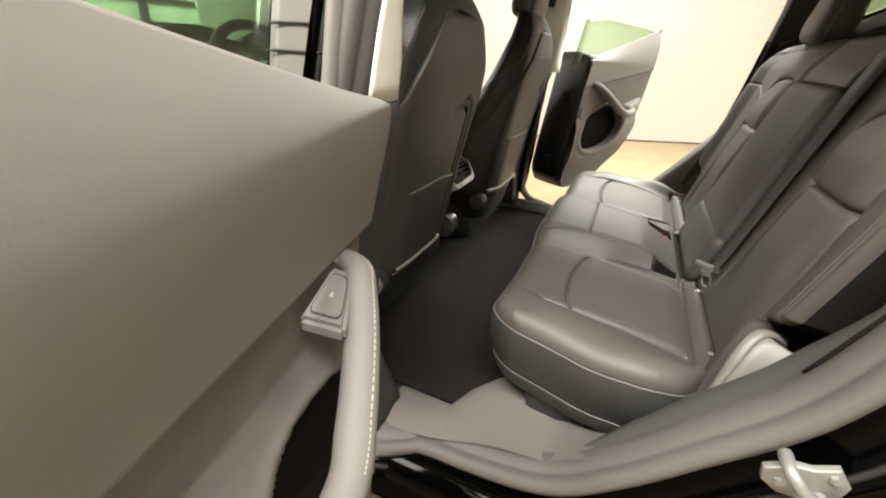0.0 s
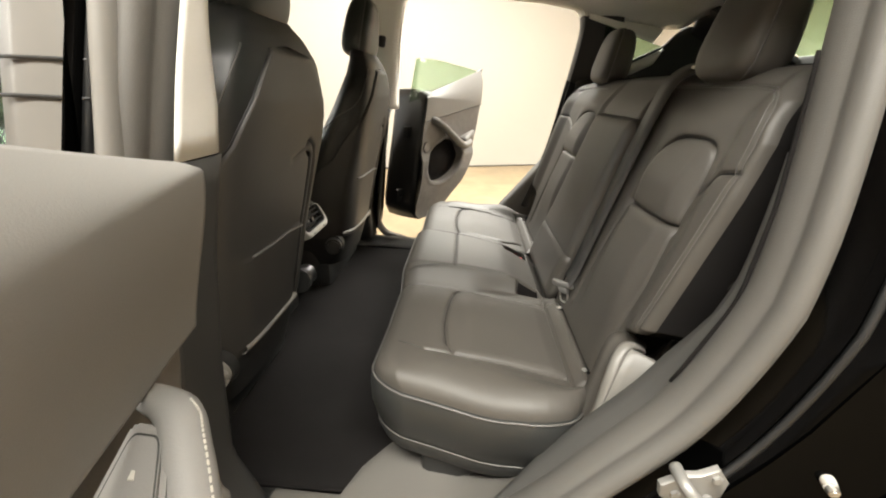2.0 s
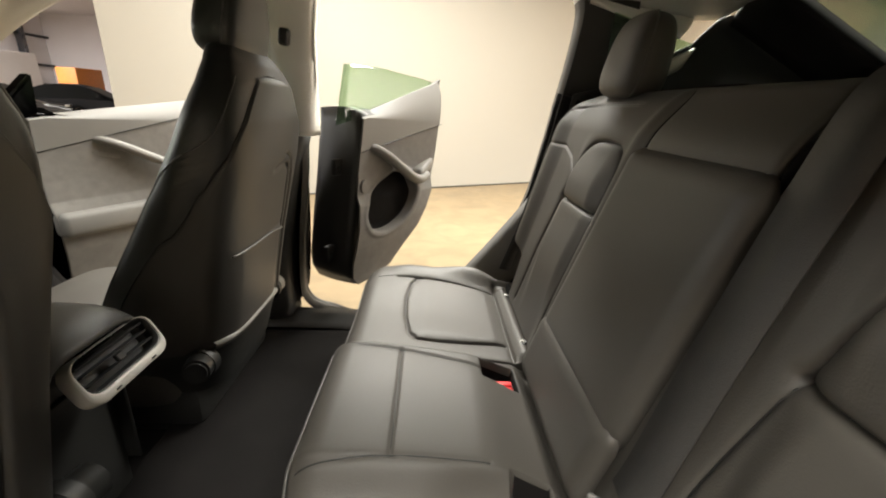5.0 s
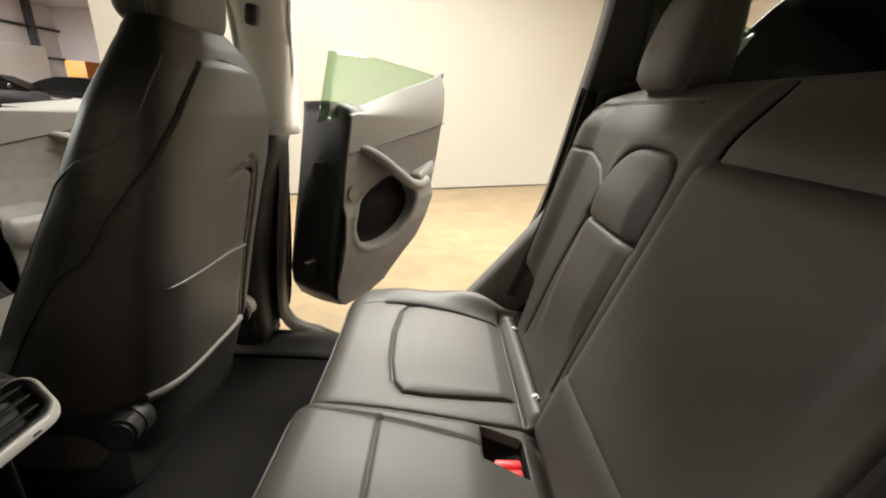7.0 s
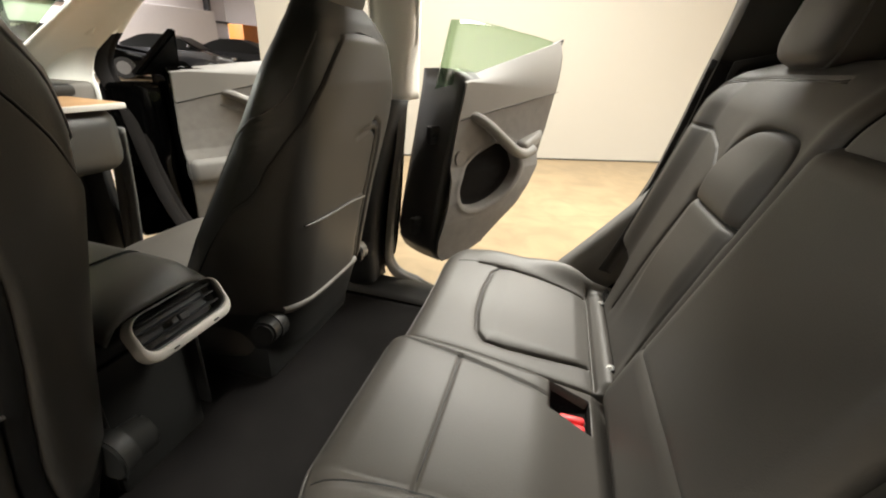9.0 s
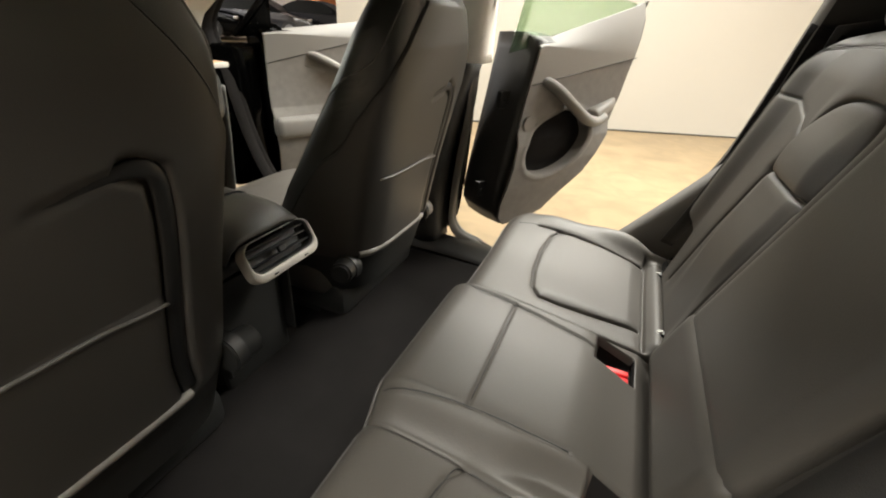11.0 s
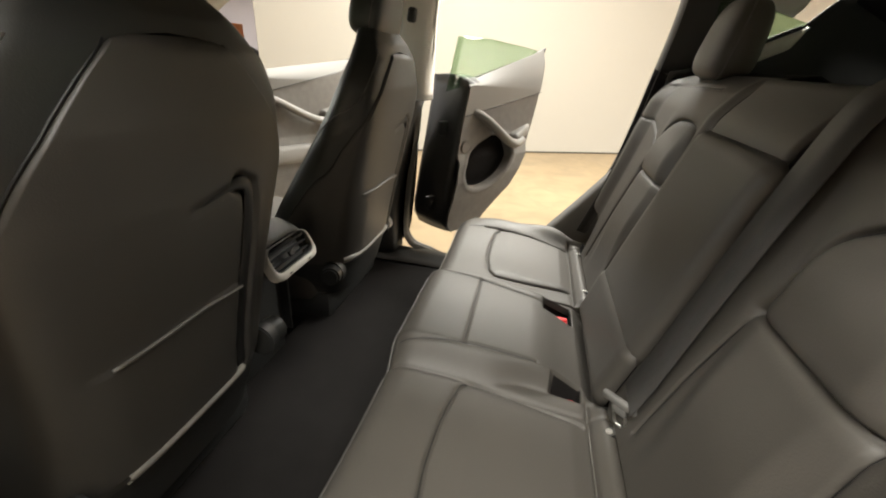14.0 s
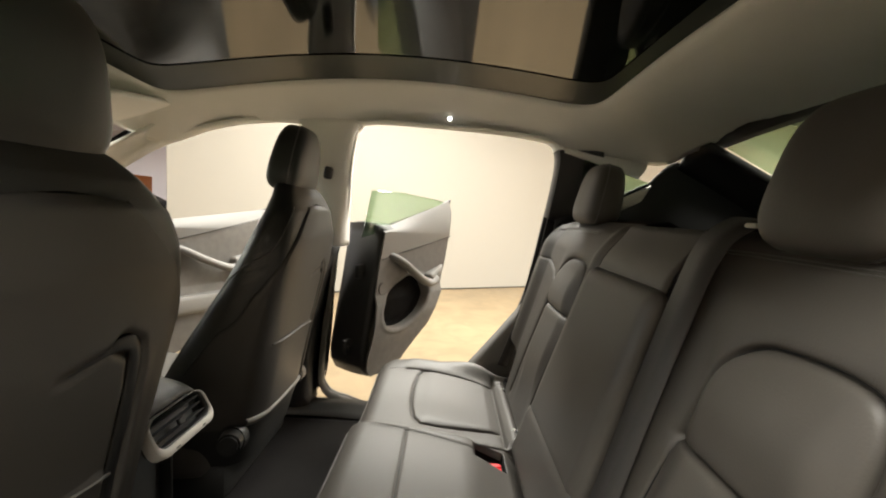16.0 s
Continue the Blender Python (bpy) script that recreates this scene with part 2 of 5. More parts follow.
sc.inputs[1].default_value = 0.35
nt.links.new(mx.outputs[0], sc.inputs[0])
jm = nt.nodes.new("ShaderNodeMix")
jm.data_type = "RGBA"
jm.inputs["B"].default_value = (0.12, 0.08, 0.045, 1)
nt.links.new(sc.outputs[0], jm.inputs["Factor"])
big = nt.nodes.new("ShaderNodeTexNoise")
big.inputs["Scale"].default_value, big.inputs["Detail"].default_value, big.inputs["Distortion"].default_value = 3.5, 8, 1.2
bm_ = nt.nodes.new("ShaderNodeMix")
bm_.data_type, bm_.blend_type = "RGBA", "MULTIPLY"
bm_.inputs["Factor"].default_value = 0.62
nt.links.new(co.outputs["Object"], big.inputs["Vector"])
old = nt.nodes["Principled BSDF"].inputs["Base Color"].links[0].from_socket
nt.links.new(old, bm_.inputs["A"])
nt.links.new(big.outputs["Fac"], bm_.inputs["B"])
br = nt.nodes.new("ShaderNodeMix")
br.data_type, br.blend_type = "RGBA", "MULTIPLY"
br.inputs["Factor"].default_value = 1.0
br.inputs["B"].default_value = (0.86, 0.85, 0.83, 1)
nt.links.new(bm_.outputs["Result"], br.inputs["A"])
nt.links.new(br.outputs["Result"], jm.inputs["A"])
nt.links.new(jm.outputs["Result"], nt.nodes["Principled BSDF"].inputs["Base Color"])
floor = finish("ground", [(-60, -60, 0), (60, -60, 0), (60, 60, 0), (-60, 60, 0)], [(0, 1, 2, 3)], CONCRETE, smooth=False)
tagged(floor, "tan polished concrete floor with saw-cut joints", "floor", kind="structure")


def slab(name, a, b, z0, z1, thick, mat, label):
    """An upright wall from a to b in plan."""
    a, b = Vector((*a, 0)), Vector((*b, 0))
    d = b - a
    bm = box((0, 0, z0), (d.length, thick, z1), 0.004, 1)
    bm.transform(Matrix.Translation(a) @ Matrix.Rotation(math.atan2(d.y, d.x), 4, "Z"))
    return tagged(part(name, bm, mat, None, smooth=False), label, "wall", kind="structure")


slab("wall_cream", (-3.3, 3.92), (8.0, 9.0), 0, 3.6, 0.12, WALL, "cream painted partition wall standing on the concrete floor")
slab("baseboard", (-3.3, 3.905), (8.0, 8.985), 0, 0.018, 0.012, RUBBER, "thin dark strip at the foot of the partition")
METAL_WALL = material("pale_grey_metal_wall", (0.72, 0.69, 0.68), 0.6, vary=0.06, scale=1.0)
slab("wall_front", (-24, -10), (-24, 28), 0, 5.6, 0.2, METAL_WALL, "pale grey metal-clad hall wall")
slab("wall_back", (12, 28), (12, -10), 0, 5.6, 0.2, METAL_WALL, "pale grey metal-clad hall wall")
slab("wall_far", (-24, 28), (12, 28), 0, 5.6, 0.2, METAL_WALL, "pale grey metal-clad hall wall")
slab("wall_near", (12, -9), (-24, -9), 0, 5.6, 0.2, METAL_WALL, "pale grey metal-clad hall wall")
tagged(part("ceiling", box((-24, -10, 5.6), (12, 28, 5.8), 0, 1), METAL_WALL, None, smooth=False),
       "pale grey hall ceiling", "ceiling", kind="structure")

# the car's body -----------------------------------------------------------
# x runs to the car's rear, y to its far side, z up; the openings are mirrored in y.


def side_y(z):
    """Half width of the door openings at a height: the sides lean in above the belt."""
    return np.interp(z, [0.3, 0.9, 1.0, 1.15, 1.3, 1.45, 1.55], [0.815, 0.815, 0.80, 0.765, 0.725, 0.69, 0.675])


REAR_RING = [(-0.455, 0.50), (-0.445, 0.41), (-0.38, 0.365), (-0.20, 0.355), (-0.02, 0.385), (0.09, 0.475), (0.19, 0.595), (0.285, 0.72),
             (0.345, 0.87), (0.372, 1.02), (0.388, 1.16), (0.405, 1.32), (0.405, 1.43), (0.36, 1.475), (0.20, 1.493), (-0.05, 1.505),
             (-0.30, 1.508), (-0.345, 1.48), (-0.372, 1.33), (-0.395, 1.10), (-0.415, 0.90), (-0.44, 0.70)]
FRONT_RING = [(-0.50, 0.55), (-0.52, 0.42), (-0.60, 0.37), (-0.90, 0.36), (-1.25, 0.37), (-1.40, 0.45), (-1.50, 0.65), (-1.56, 0.90),
              (-1.60, 1.06), (-1.45, 1.20), (-1.20, 1.345), (-0.95, 1.445), (-0.70, 1.50), (-0.56, 1.508), (-0.515, 1.48), (-0.50, 1.33),
              (-0.49, 1.10), (-0.485, 0.90), (-0.49, 0.70)]


def ring_line(ring, side, out=0.0, dy=0.0, n=5):
    """An opening's outline, moved outwards in its own plane by out and sideways by dy."""
    p = smooth_line(ring, n, True)
    d = np.roll(p, -1, 0) - np.roll(p, 1, 0)
    d /= np.linalg.norm(d, axis=1)[:, None]
    area = np.sum(p[:, 0] * np.roll(p[:, 1], -1) - np.roll(p[:, 0], -1) * p[:, 1])
    nrm = np.stack([d[:, 1], -d[:, 0]], 1) * (1 if area > 0 else -1)
    between = sstep(-p[:, 0], 0.26, 0.34) * sstep(p[:, 0], -0.68, -0.54)
    q = p + (min(out, 0.03) + max(0, out - 0.03) * (1 - 0.8 * between))[:, None] * nrm
    flare = 0.060 * sstep(-p[:, 0], 0.26, 0.36) * sstep(p[:, 0], -0.75, -0.60)
    set_x = -0.042 * (side > 0) * sstep(-p[:, 0], 0.24, 0.34) * sstep(p[:, 0], -0.75, -0.60) * (1 - 0.45 * sstep(p[:, 1], 1.04, 1.42))
    return np.stack([q[:, 0] + set_x, side * (side_y(p[:, 1]) + flare + dy), q[:, 1]], 1)


car = thing("car_body", "black five-seat electric car body with its rear doors open", "car")
for side in (-1, 1):
    for ring in (REAR_RING, FRONT_RING):
        # grey seal band, and the painted jamb round it
        band = [ring_line(ring, side, o, dy) for o, dy in ((0.006, -0.050), (-0.002, -0.040), (-0.004, -0.020), (-0.001, -0.002), (0.003, 0.004), (0.004, 0.008), (0.001, 0.014), (0.004, 0.030), (0.014, 0.038), (0.026, 0.036), (0.032, 0.026))]
        seal = sheet("door_seal", np.array([np.vstack([r, r[:1]]) for r in band]), SEAL if ring is REAR_RING else CARPET, car, "grey flocked door seal band" if ring is REAR_RING else "dark flocked door seal band")
        if side > 0 or ring is FRONT_RING:
            two_tone(seal, HEADLINER, lambda c: c.z > (1.05 if c.x < -0.1 else 1.44) and c.x > -1.5)
        jamb = [ring_line(ring, side, o, dy) for o, dy in ((0.030, 0.006), (0.044, 0.014), (0.050, 0.012), (0.085, 0.022), (0.090, 0.036), (0.096, 0.036), (0.102, 0.048), (0.14, 0.062))]
        jamb = [np.vstack([r, r[:1]]) for r in jamb]
        sheet("door_jamb", np.array(jamb), PAINT, car, "glossy black painted door jamb")
        tube("door_seal_bead", ring_line(ring, side, 0.093, 0.042), 0.006, RUBBER, car, "black rubber bead", closed=True, n=6)
    # inner flange of the seal beside the backrest
    if side < 0:
        root_, tip_ = ring_line(REAR_RING, side, 0.006, -0.049), ring_line(REAR_RING, side, 0.005, -0.049)
        part_ = np.flatnonzero((root_[:, 0] > -0.03) & (root_[:, 2] < 1.10))
        root_, tip_ = root_[part_], tip_[part_]
        deep = np.interp(tip_[:, 2], [0.39, 0.44, 0.50, 0.57, 0.74, 0.84, 1.0, 1.10], [0.001, 0.022, 0.050, 0.058, 0.056, 0.025, 0.018, 0.010])
        inward = np.stack([0 * deep, -side * deep, 0 * deep], 1)
        sheet("seal_flange", np.array([root_, root_ + 0.5 * inward + np.array([-0.002, 0, 0.002]), tip_ + 0.92 * inward, tip_ + inward + np.array([0.004, 0, -0.004]), tip_ + inward + np.array([0.03, 0, -0.02])]), FLANGE, car, "dark grey inner flange of the door seal")
    # sill and lower side trim between the seat and the opening
    xs = np.linspace(-1.45, 0.22, 64)
    rise = np.interp(xs, [-1.45, -0.38, -0.2, -0.02, 0.09, 0.19, 0.285, 0.345, 0.36], [0.375, 0.375, 0.367, 0.388, 0.470, 0.585, 0.73, 0.875, 0.93])
    wide = np.interp(xs, *smooth_line([(-1.45, 0.075), (-0.34, 0.075), (-0.27, 0.095), (-0.20, 0.19), (-0.11, 0.25), (0.02, 0.15), (0.12, 0.082), (0.20, 0.070), (0.36, 0.06)], 8).T)
    fall = np.interp(xs, [-1.45, -0.24, -0.10, 0.05, 0.15, 0.36], [0.02, 0.02, 0.01, 0.055, 0.05, 0.02])
    P = np.zeros((8, 64, 3))
    for k, (f, g) in enumerate(((-0.10, 0.0), (0.0, 0.06), (0.12, 0.16), (0.25, 0.26), (0.45, 0.45), (0.7, 0.75), (0.92, 1.0), (1.0, 1.4))):
        P[k, :, 0], P[k, :, 1], P[k, :, 2] = xs, side * (0.785 - f * wide), rise - g * fall
    fore = sstep(-xs, 0.10, 0.34)
    P[0, :, 1] = side * (0.800 + 0.042 * fore)
    P[1, :, 1] = side * (0.785 + 0.010 * fore)
    P[0, :, 2] -= 0.010 * fore
    cut = 40 if side < 0 else 52
    sheet("sill_trim", P[:, cut:61], SILL, car, "pale grey plastic sill trim")
    sheet("front_sill_trim", P[:, :cut + 1], BLACK, car, "black plastic sill trim")
    q = np.stack([P[7], P[7] * np.array([1, 0.995, 0]) + np.array([0, 0, 0.31])])
    sheet("sill_side", q, CARPET, car, "black carpeted sill side")
    # dark trim that climbs beside the backrest
    q = np.zeros((20, 6, 3))
    for i in range(20):
        z = 0.735 + 0.465 * i / 19
        x0 = np.interp(z, [0.60, 0.72, 0.87, 1.02, 1.16, 1.20], [0.19, 0.285, 0.345, 0.370, 0.386, 0.39])
        for j in range(6):
            s = j / 5
            q[i, j] = (x0 - 0.004 + 0.14 * s, side * (side_y(z) - 0.035 - 0.06 * math.sin(s * math.pi / 2) - 0.02 * float(1 - sstep(z, 0.60, 0.76))), z - 0.05 * s)
    sheet("rear_arch_trim", q, CARPET, car, "black felted rear arch trim", 0.004)
    # upper and lower pillar trim between the doors
    for nm, z0, z1, grow, mat, lab in (("upper_pillar_trim", 1.040, 1.53, 0.0, HEADLINER, "pale fabric upper pillar trim"), ("lower_pillar_trim", 0.36, 1.037, 0.006, PILLAR_DARK, "dark grey plastic lower pillar trim")):
        grid = np.zeros((18, 13, 3))
        for i in range(18):
            z = z0 + (z1 - z0) * i / 17
            x0 = np.interp(z, [0.36, 0.5, 0.7, 0.95, 1.037, 1.1, 1.33, 1.48, 1.53], [-0.66, -0.63, -0.61, -0.57, -0.525, -0.505, -0.515, -0.53, -0.60])
            x1 = np.interp(z, [0.36, 0.5, 0.7, 0.9, 1.04, 1.12, 1.33, 1.48, 1.53], [-0.37, -0.435, -0.425, -0.40, -0.382, -0.378, -0.360, -0.335, -0.29]) + grow + (side > 0) * (0.006 if z1 > 1.2 else -0.046)
            yi = side_y(z) - np.interp(z, [0.36, 0.7, 1.04, 1.10, 1.2, 1.3, 1.53], [0.06, 0.06, 0.05, 0.045, 0.012, 0.0, 0.005]) - grow
            yo = side_y(z) + 0.055
            if side > 0:
                if z1 > 1.2:
                    x1, yo = x1 - 0.020, yo - 0.015
                else:
                    x1 = np.interp(z, [0.36, 0.5, 0.7, 0.9, 1.04], [-0.52, -0.53, -0.515, -0.475, -0.428])
            pts = [(x0 - grow, yo), (x0 - grow, yo - 0.03), (x0 - grow + 0.004, yi + 0.02), (x0 + 0.016, yi + 0.004), (x0 + 0.035, yi - 0.004), ((x0 + x1) / 2, yi - 0.008),
                   (x1 - 0.035, yi - 0.004), (x1 - 0.014, yi + 0.004), (x1 - 0.003, yi + 0.016), (x1, yi + 0.03), (x1, yo - 0.03), (x1, yo - 0.01), (x1, yo)]
            for j in range(13):
                grid[i, j] = (pts[j][0], side * pts[j][1], z)
        sheet(nm, grid, mat, car, lab, 0.004)
    # rear side trim: from the opening back to the hatch
    q = np.zeros((16, 10, 3))
    for i in range(16):
        z = 0.62 + (1.20 - 0.62) * i / 15
        x0 = np.interp(z, [0.62, 0.72, 0.87, 1.02, 1.16, 1.32], [0.225, 0.30, 0.36, 0.387, 0.402, 0.418])
        for j in range(10):
            s = j / 9
            q[i, j] = (x0 + (1.5 - x0) * s, side * (side_y(z) - 0.01 - 0.05 * math.sin(min(1, s * 6) * math.pi / 2)), z)
    sheet("rear_side_trim", q, BLACK, car, "black plastic cargo side trim")
    if side > 0:
        q = np.zeros((16, 8, 3))
        for i in range(16):
            z = 0.46 + 0.50 * i / 15
            x0 = np.interp(z, [0.46, 0.594, 0.721, 0.858, 0.992], [0.03, 0.126, 0.228, 0.333, 0.405])
            for j in range(8):
                f = j / 7
                q[i, j] = (x0 + 0.17 * f, 0.735 - 0.035 * math.sin(min(1, 4 * f) * math.pi / 2), z - 0.02 * f)
        sheet("arch_side_panel", q, DOOR_GREY, car, "grey plastic side panel beside the cushion", 0.006)
    rear_pillar = np.zeros((12, 5, 3))
    for i in range(12):
        z = 1.02 + (1.45 - 1.02) * i / 11
        x0 = np.interp(z, [1.02, 1.16, 1.32, 1.43, 1.49], [0.387, 0.402, 0.418, 0.418, 0.40])
        for j in range(5):
            rear_pillar[i, j] = (x0 + 0.16 * j / 4, side * (side_y(z) - 0.004 - 0.03 * math.sin(j / 4 * math.pi / 2)), z)
    sheet("rear_pillar_trim", rear_pillar, PILLAR_DARK, car, "dark grey rear pillar trim")
    # outer quarter panel behind the opening
    w = np.zeros((18, 12, 3))
    for i in range(18):
        z = 0.16 + (1.06 - 0.16) * i / 17
        x0 = np.interp(z, [0.30, 0.40, 0.475, 0.595, 0.72, 0.87, 1.06], [0.10, 0.17, 0.22, 0.32, 0.41, 0.475, 0.51])
        for j in range(12):
            s = j / 11
            w[i, j] = (x0 + (1.6 - x0) * s, side * (side_y(z) + 0.058 + 0.085 * math.sin(min(1, 3.5 * s) * math.pi / 2)), z)
    sheet("quarter_panel", w, PAINT, car, "glossy black quarter panel")
    for lip in (0.005, 0.030):
        tube("panel_lip", np.array([w[i, 1 + (lip > 0.01)] + np.array([0, side * 0.004, 0]) for i in range(3, 18)]), 0.003, PAINT, car, "folded black panel lip", n=6)
    xs_ = np.linspace(-1.62, 0.30, 30)
    rk = np.array([[(x, side * y, z) for x in xs_] for y, z in ((0.83, 0.335), (0.875, 0.325), (0.905, 0.305), (0.918, 0.27), (0.915, 0.22), (0.88, 0.175), (0.80, 0.165))])
    sheet("rocker_panel", rk, PAINT, car, "glossy black rocker panel", 0.004)
    # front pillar trim
    fp = np.zeros((10, 5, 3))
    for i in range(10):
        s = i / 9
        c = Vector((-0.98, 0.62, 1.455)).lerp(Vector((-1.84, 0.70, 0.955)), s)
        for j in range(5):
            a = j / 4
            fp[i, j] = (c.x - 0.10 * a * (0.6 + 1.3 * s), side * (c.y + 0.06 - (0.10 + 0.05 * s) * a), c.z + 0.02 * math.sin(a * math.pi))
    sheet("front_pillar_trim", fp, HEADLINER, car, "pale fabric front pillar trim", 0.01)
    # its foot, which turns upright and meets the end of the dashboard
    edge_l = smooth_line([(-1.45, 1.205), (-1.494, 1.168), (-1.566, 1.093), (-1.596, 1.036), (-1.590, 0.981), (-1.600, 0.90)], 4)
    foot = np.zeros((len(edge_l), 6, 3))
    for i, (x, z) in enumerate(edge_l):
        for j in range(6):
            f = j / 5
            foot[i, j] = (x - 0.34 * f * min(1, 0.25 + i / 12), side * (0.722 - 0.035 * math.sin(f * math.pi)), z - 0.06 * f * max(0, 1 - i / 12))
    sheet("front_pillar_foot", foot, HEADLINER, car, "pale fabric foot of the front pillar", 0.006)

# headliner: one padded ring from the door tops to the rounded edge of the glass roof


EDGE_FIT = np.polyfit([-0.98, -0.86, -0.75, -0.62, -0.32, -0.05, 0.20, 0.36, 0.48, 0.60], [1.513, 1.532, 1.547, 1.565, 1.594, 1.599, 1.576, 1.553, 1.537, 1.520], 4)


def roof_z(x, y):
    return np.polyval(EDGE_FIT, x) + 0.012 + 0.030 * (1 - (y / 0.46) ** 2)


HALF = [((-0.93, 0.12, 1.535), (-1.20, 0.13, 1.475)), ((-0.93, 0.26, 1.533), (-1.19, 0.32, 1.468)), ((-0.925, 0.38, 1.531), (-1.16, 0.50, 1.452)),
        ((-0.905, 0.435, 1.529), (-1.13, 0.61, 1.425)), ((-0.86, 0.455, 1.532), (-1.05, 0.68, 1.402)), ((-0.75, 0.46, 1.547), (-0.85, 0.69, 1.473)),
        ((-0.62, 0.46, 1.565), (-0.62, 0.69, 1.503)), ((-0.32, 0.46, 1.595), (-0.32, 0.69, 1.513)), ((-0.05, 0.46, 1.600), (-0.05, 0.69, 1.513)),
        ((0.20, 0.46, 1.576), (0.20, 0.69, 1.497)), ((0.36, 0.458, 1.553), (0.36, 0.69, 1.475)), ((0.43, 0.44, 1.546), (0.45, 0.69, 1.452)),
        ((0.462, 0.40, 1.546), (0.60, 0.688, 1.434)), ((0.474, 0.33, 1.549), (0.79, 0.676, 1.414)), ((0.478, 0.22, 1.554), (0.865, 0.60, 1.455)), ((0.48, 0.10, 1.558), (0.87, 0.28, 1.495))]
HALF = HALF + [tuple((q[0], -q[1], q[2]) for q in pair) for pair in HALF[::-1]]
inner_l = smooth_line([q[0] for q in HALF], 8, True)
outer_l = smooth_line([q[1] for q in HALF], 8, True)
rows = []
for s in np.linspace(0, 1, 14):
    r = outer_l + (inner_l - outer_l) * s
    r[:, 2] += 0.009 * math.sin(s * math.pi)
    rows.append(r)
lip_l = inner_l * np.array([0.992, 0.992, 1])
rows.append(lip_l + np.array([0, 0, 0.006]))
rows.append(np.stack([lip_l[:, 0], lip_l[:, 1], np.maximum(roof_z(lip_l[:, 0], lip_l[:, 1]) - 0.004, lip_l[:, 2] + 0.008)], 1))
sheet("headliner", np.array([np.vstack([r, r[:1]]) for r in rows]), HEADLINER, car, "pale fabric headliner round the glass roof", 0.004)
# painted roof skin over the headliner, and the windscreen
rows = []
for f in np.linspace(0, 1, 7):
    r = outer_l + (inner_l - outer_l) * f
    rows.append(np.stack([r[:, 0], r[:, 1], (outer_l[:, 2] + 0.022) * (1 - f) + (roof_z(inner_l[:, 0], inner_l[:, 1]) + 0.008) * f + 0.014 * math.sin(f * math.pi)], 1))
sheet("roof_skin", np.array([np.vstack([r, r[:1]]) for r in rows]), PAINT, car, "glossy black painted roof skin", 0.003)
P = np.zeros((10, 13, 3))
for i in range(10):
    for j in range(13):
        f, v = i / 9, -1 + 2 * j / 12
        P[i, j] = (-1.17 - 0.83 * f - 0.10 * (1 - v * v), (0.60 + 0.08 * f) * v, 1.472 - 0.465 * f + 0.02 * (1 - v * v))
pane = sheet("windscreen", P, GREEN_GLASS, car, "green tinted windscreen", 0.004)
pane.visible_shadow = False
border = []
for gx, gy in ((1.0, 1.0), (0.98, 0.93), (0.94, 0.79), (0.91, 0.66)):
    r = inner_l * np.array([0.990 * gx, 0.990 * gy, 1])
    border.append(np.stack([r[:, 0], r[:, 1], roof_z(r[:, 0], r[:, 1]) - 0.0088], 1))
sheet("glass_border", np.array([np.vstack([r, r[:1]]) for r in border]), FRIT, car, "dark printed border of the glass roof")
# outer face of the near pillar, between the two door openings, with two joints and a pale rim;
# its grey stands for the bright reflection in glossy black paint
P = np.zeros((24, 6, 3))
for i in range(24):
    for j in range(6):
        z = 0.98 + 0.50 * i / 23
        P[i, j] = (-0.535 + 0.105 * j / 5, -(side_y(z) + 0.100 + 0.006 * math.sin(j / 5 * math.pi)), z)
sheet("pillar_panel", P, SILL, car, "outer panel of the pillar, grey in place of a reflection", 0.004)
for z in (1.108, 1.145):
    tube("panel_joint", [(x, -(float(side_y(z)) + 0.107), z) for x in np.linspace(-0.53, -0.432, 6)], 0.0022, RUBBER, car, "dark joint in the pillar panel", n=6)
tube("pillar_rim", [(-0.418, -(float(side_y(z)) + 0.100), z) for z in np.linspace(0.98, 1.48, 12)], 0.016, LIP, car, "pale rounded pillar rim", n=12, flat=0.6)
# hatch: black frame round a sloping green window
for y0, y1 in ((-0.70, -0.50), (0.50, 0.70)):
    P = np.zeros((10, 6, 3))
    for i in range(10):
        for j in range(6):
            s = i / 9
            y = y0 + (y1 - y0) * j / 5
            P[i, j] = (0.86 + 0.86 * s, y, 1.50 - 0.42 * s - 0.10 * abs(y / 0.7) ** 4 + 0.03 * math.sin(j / 5 * math.pi))
    sheet("hatch_pillar", P, BLACK, car, "black hatch pillar trim", 0.02)
P = np.zeros((4, 9, 3))
for i in range(4):
    for j in range(9):
        y = -0.52 + 1.04 * j / 8
        P[i, j] = (0.85 + 0.07 * i / 3, y, 1.525 - 0.02 * i / 3 - 0.03 * (y / 0.52) ** 2)
sheet("hatch_header", P, BLACK, car, "black hatch header trim", 0.02)
P = np.zeros((10, 9, 3))
for i in range(10):
    for j in range(9):
        s, y = i / 9, -0.54 + 1.08 * j / 8
        P[i, j] = (0.90 + 0.80 * s, y, 1.515 - 0.40 * s - 0.03 * (y / 0.54) ** 2)
pane = sheet("hatch_window", P, GREEN_GLASS, car, "green tinted hatch window", 0.004)
pane.visible_shadow = False
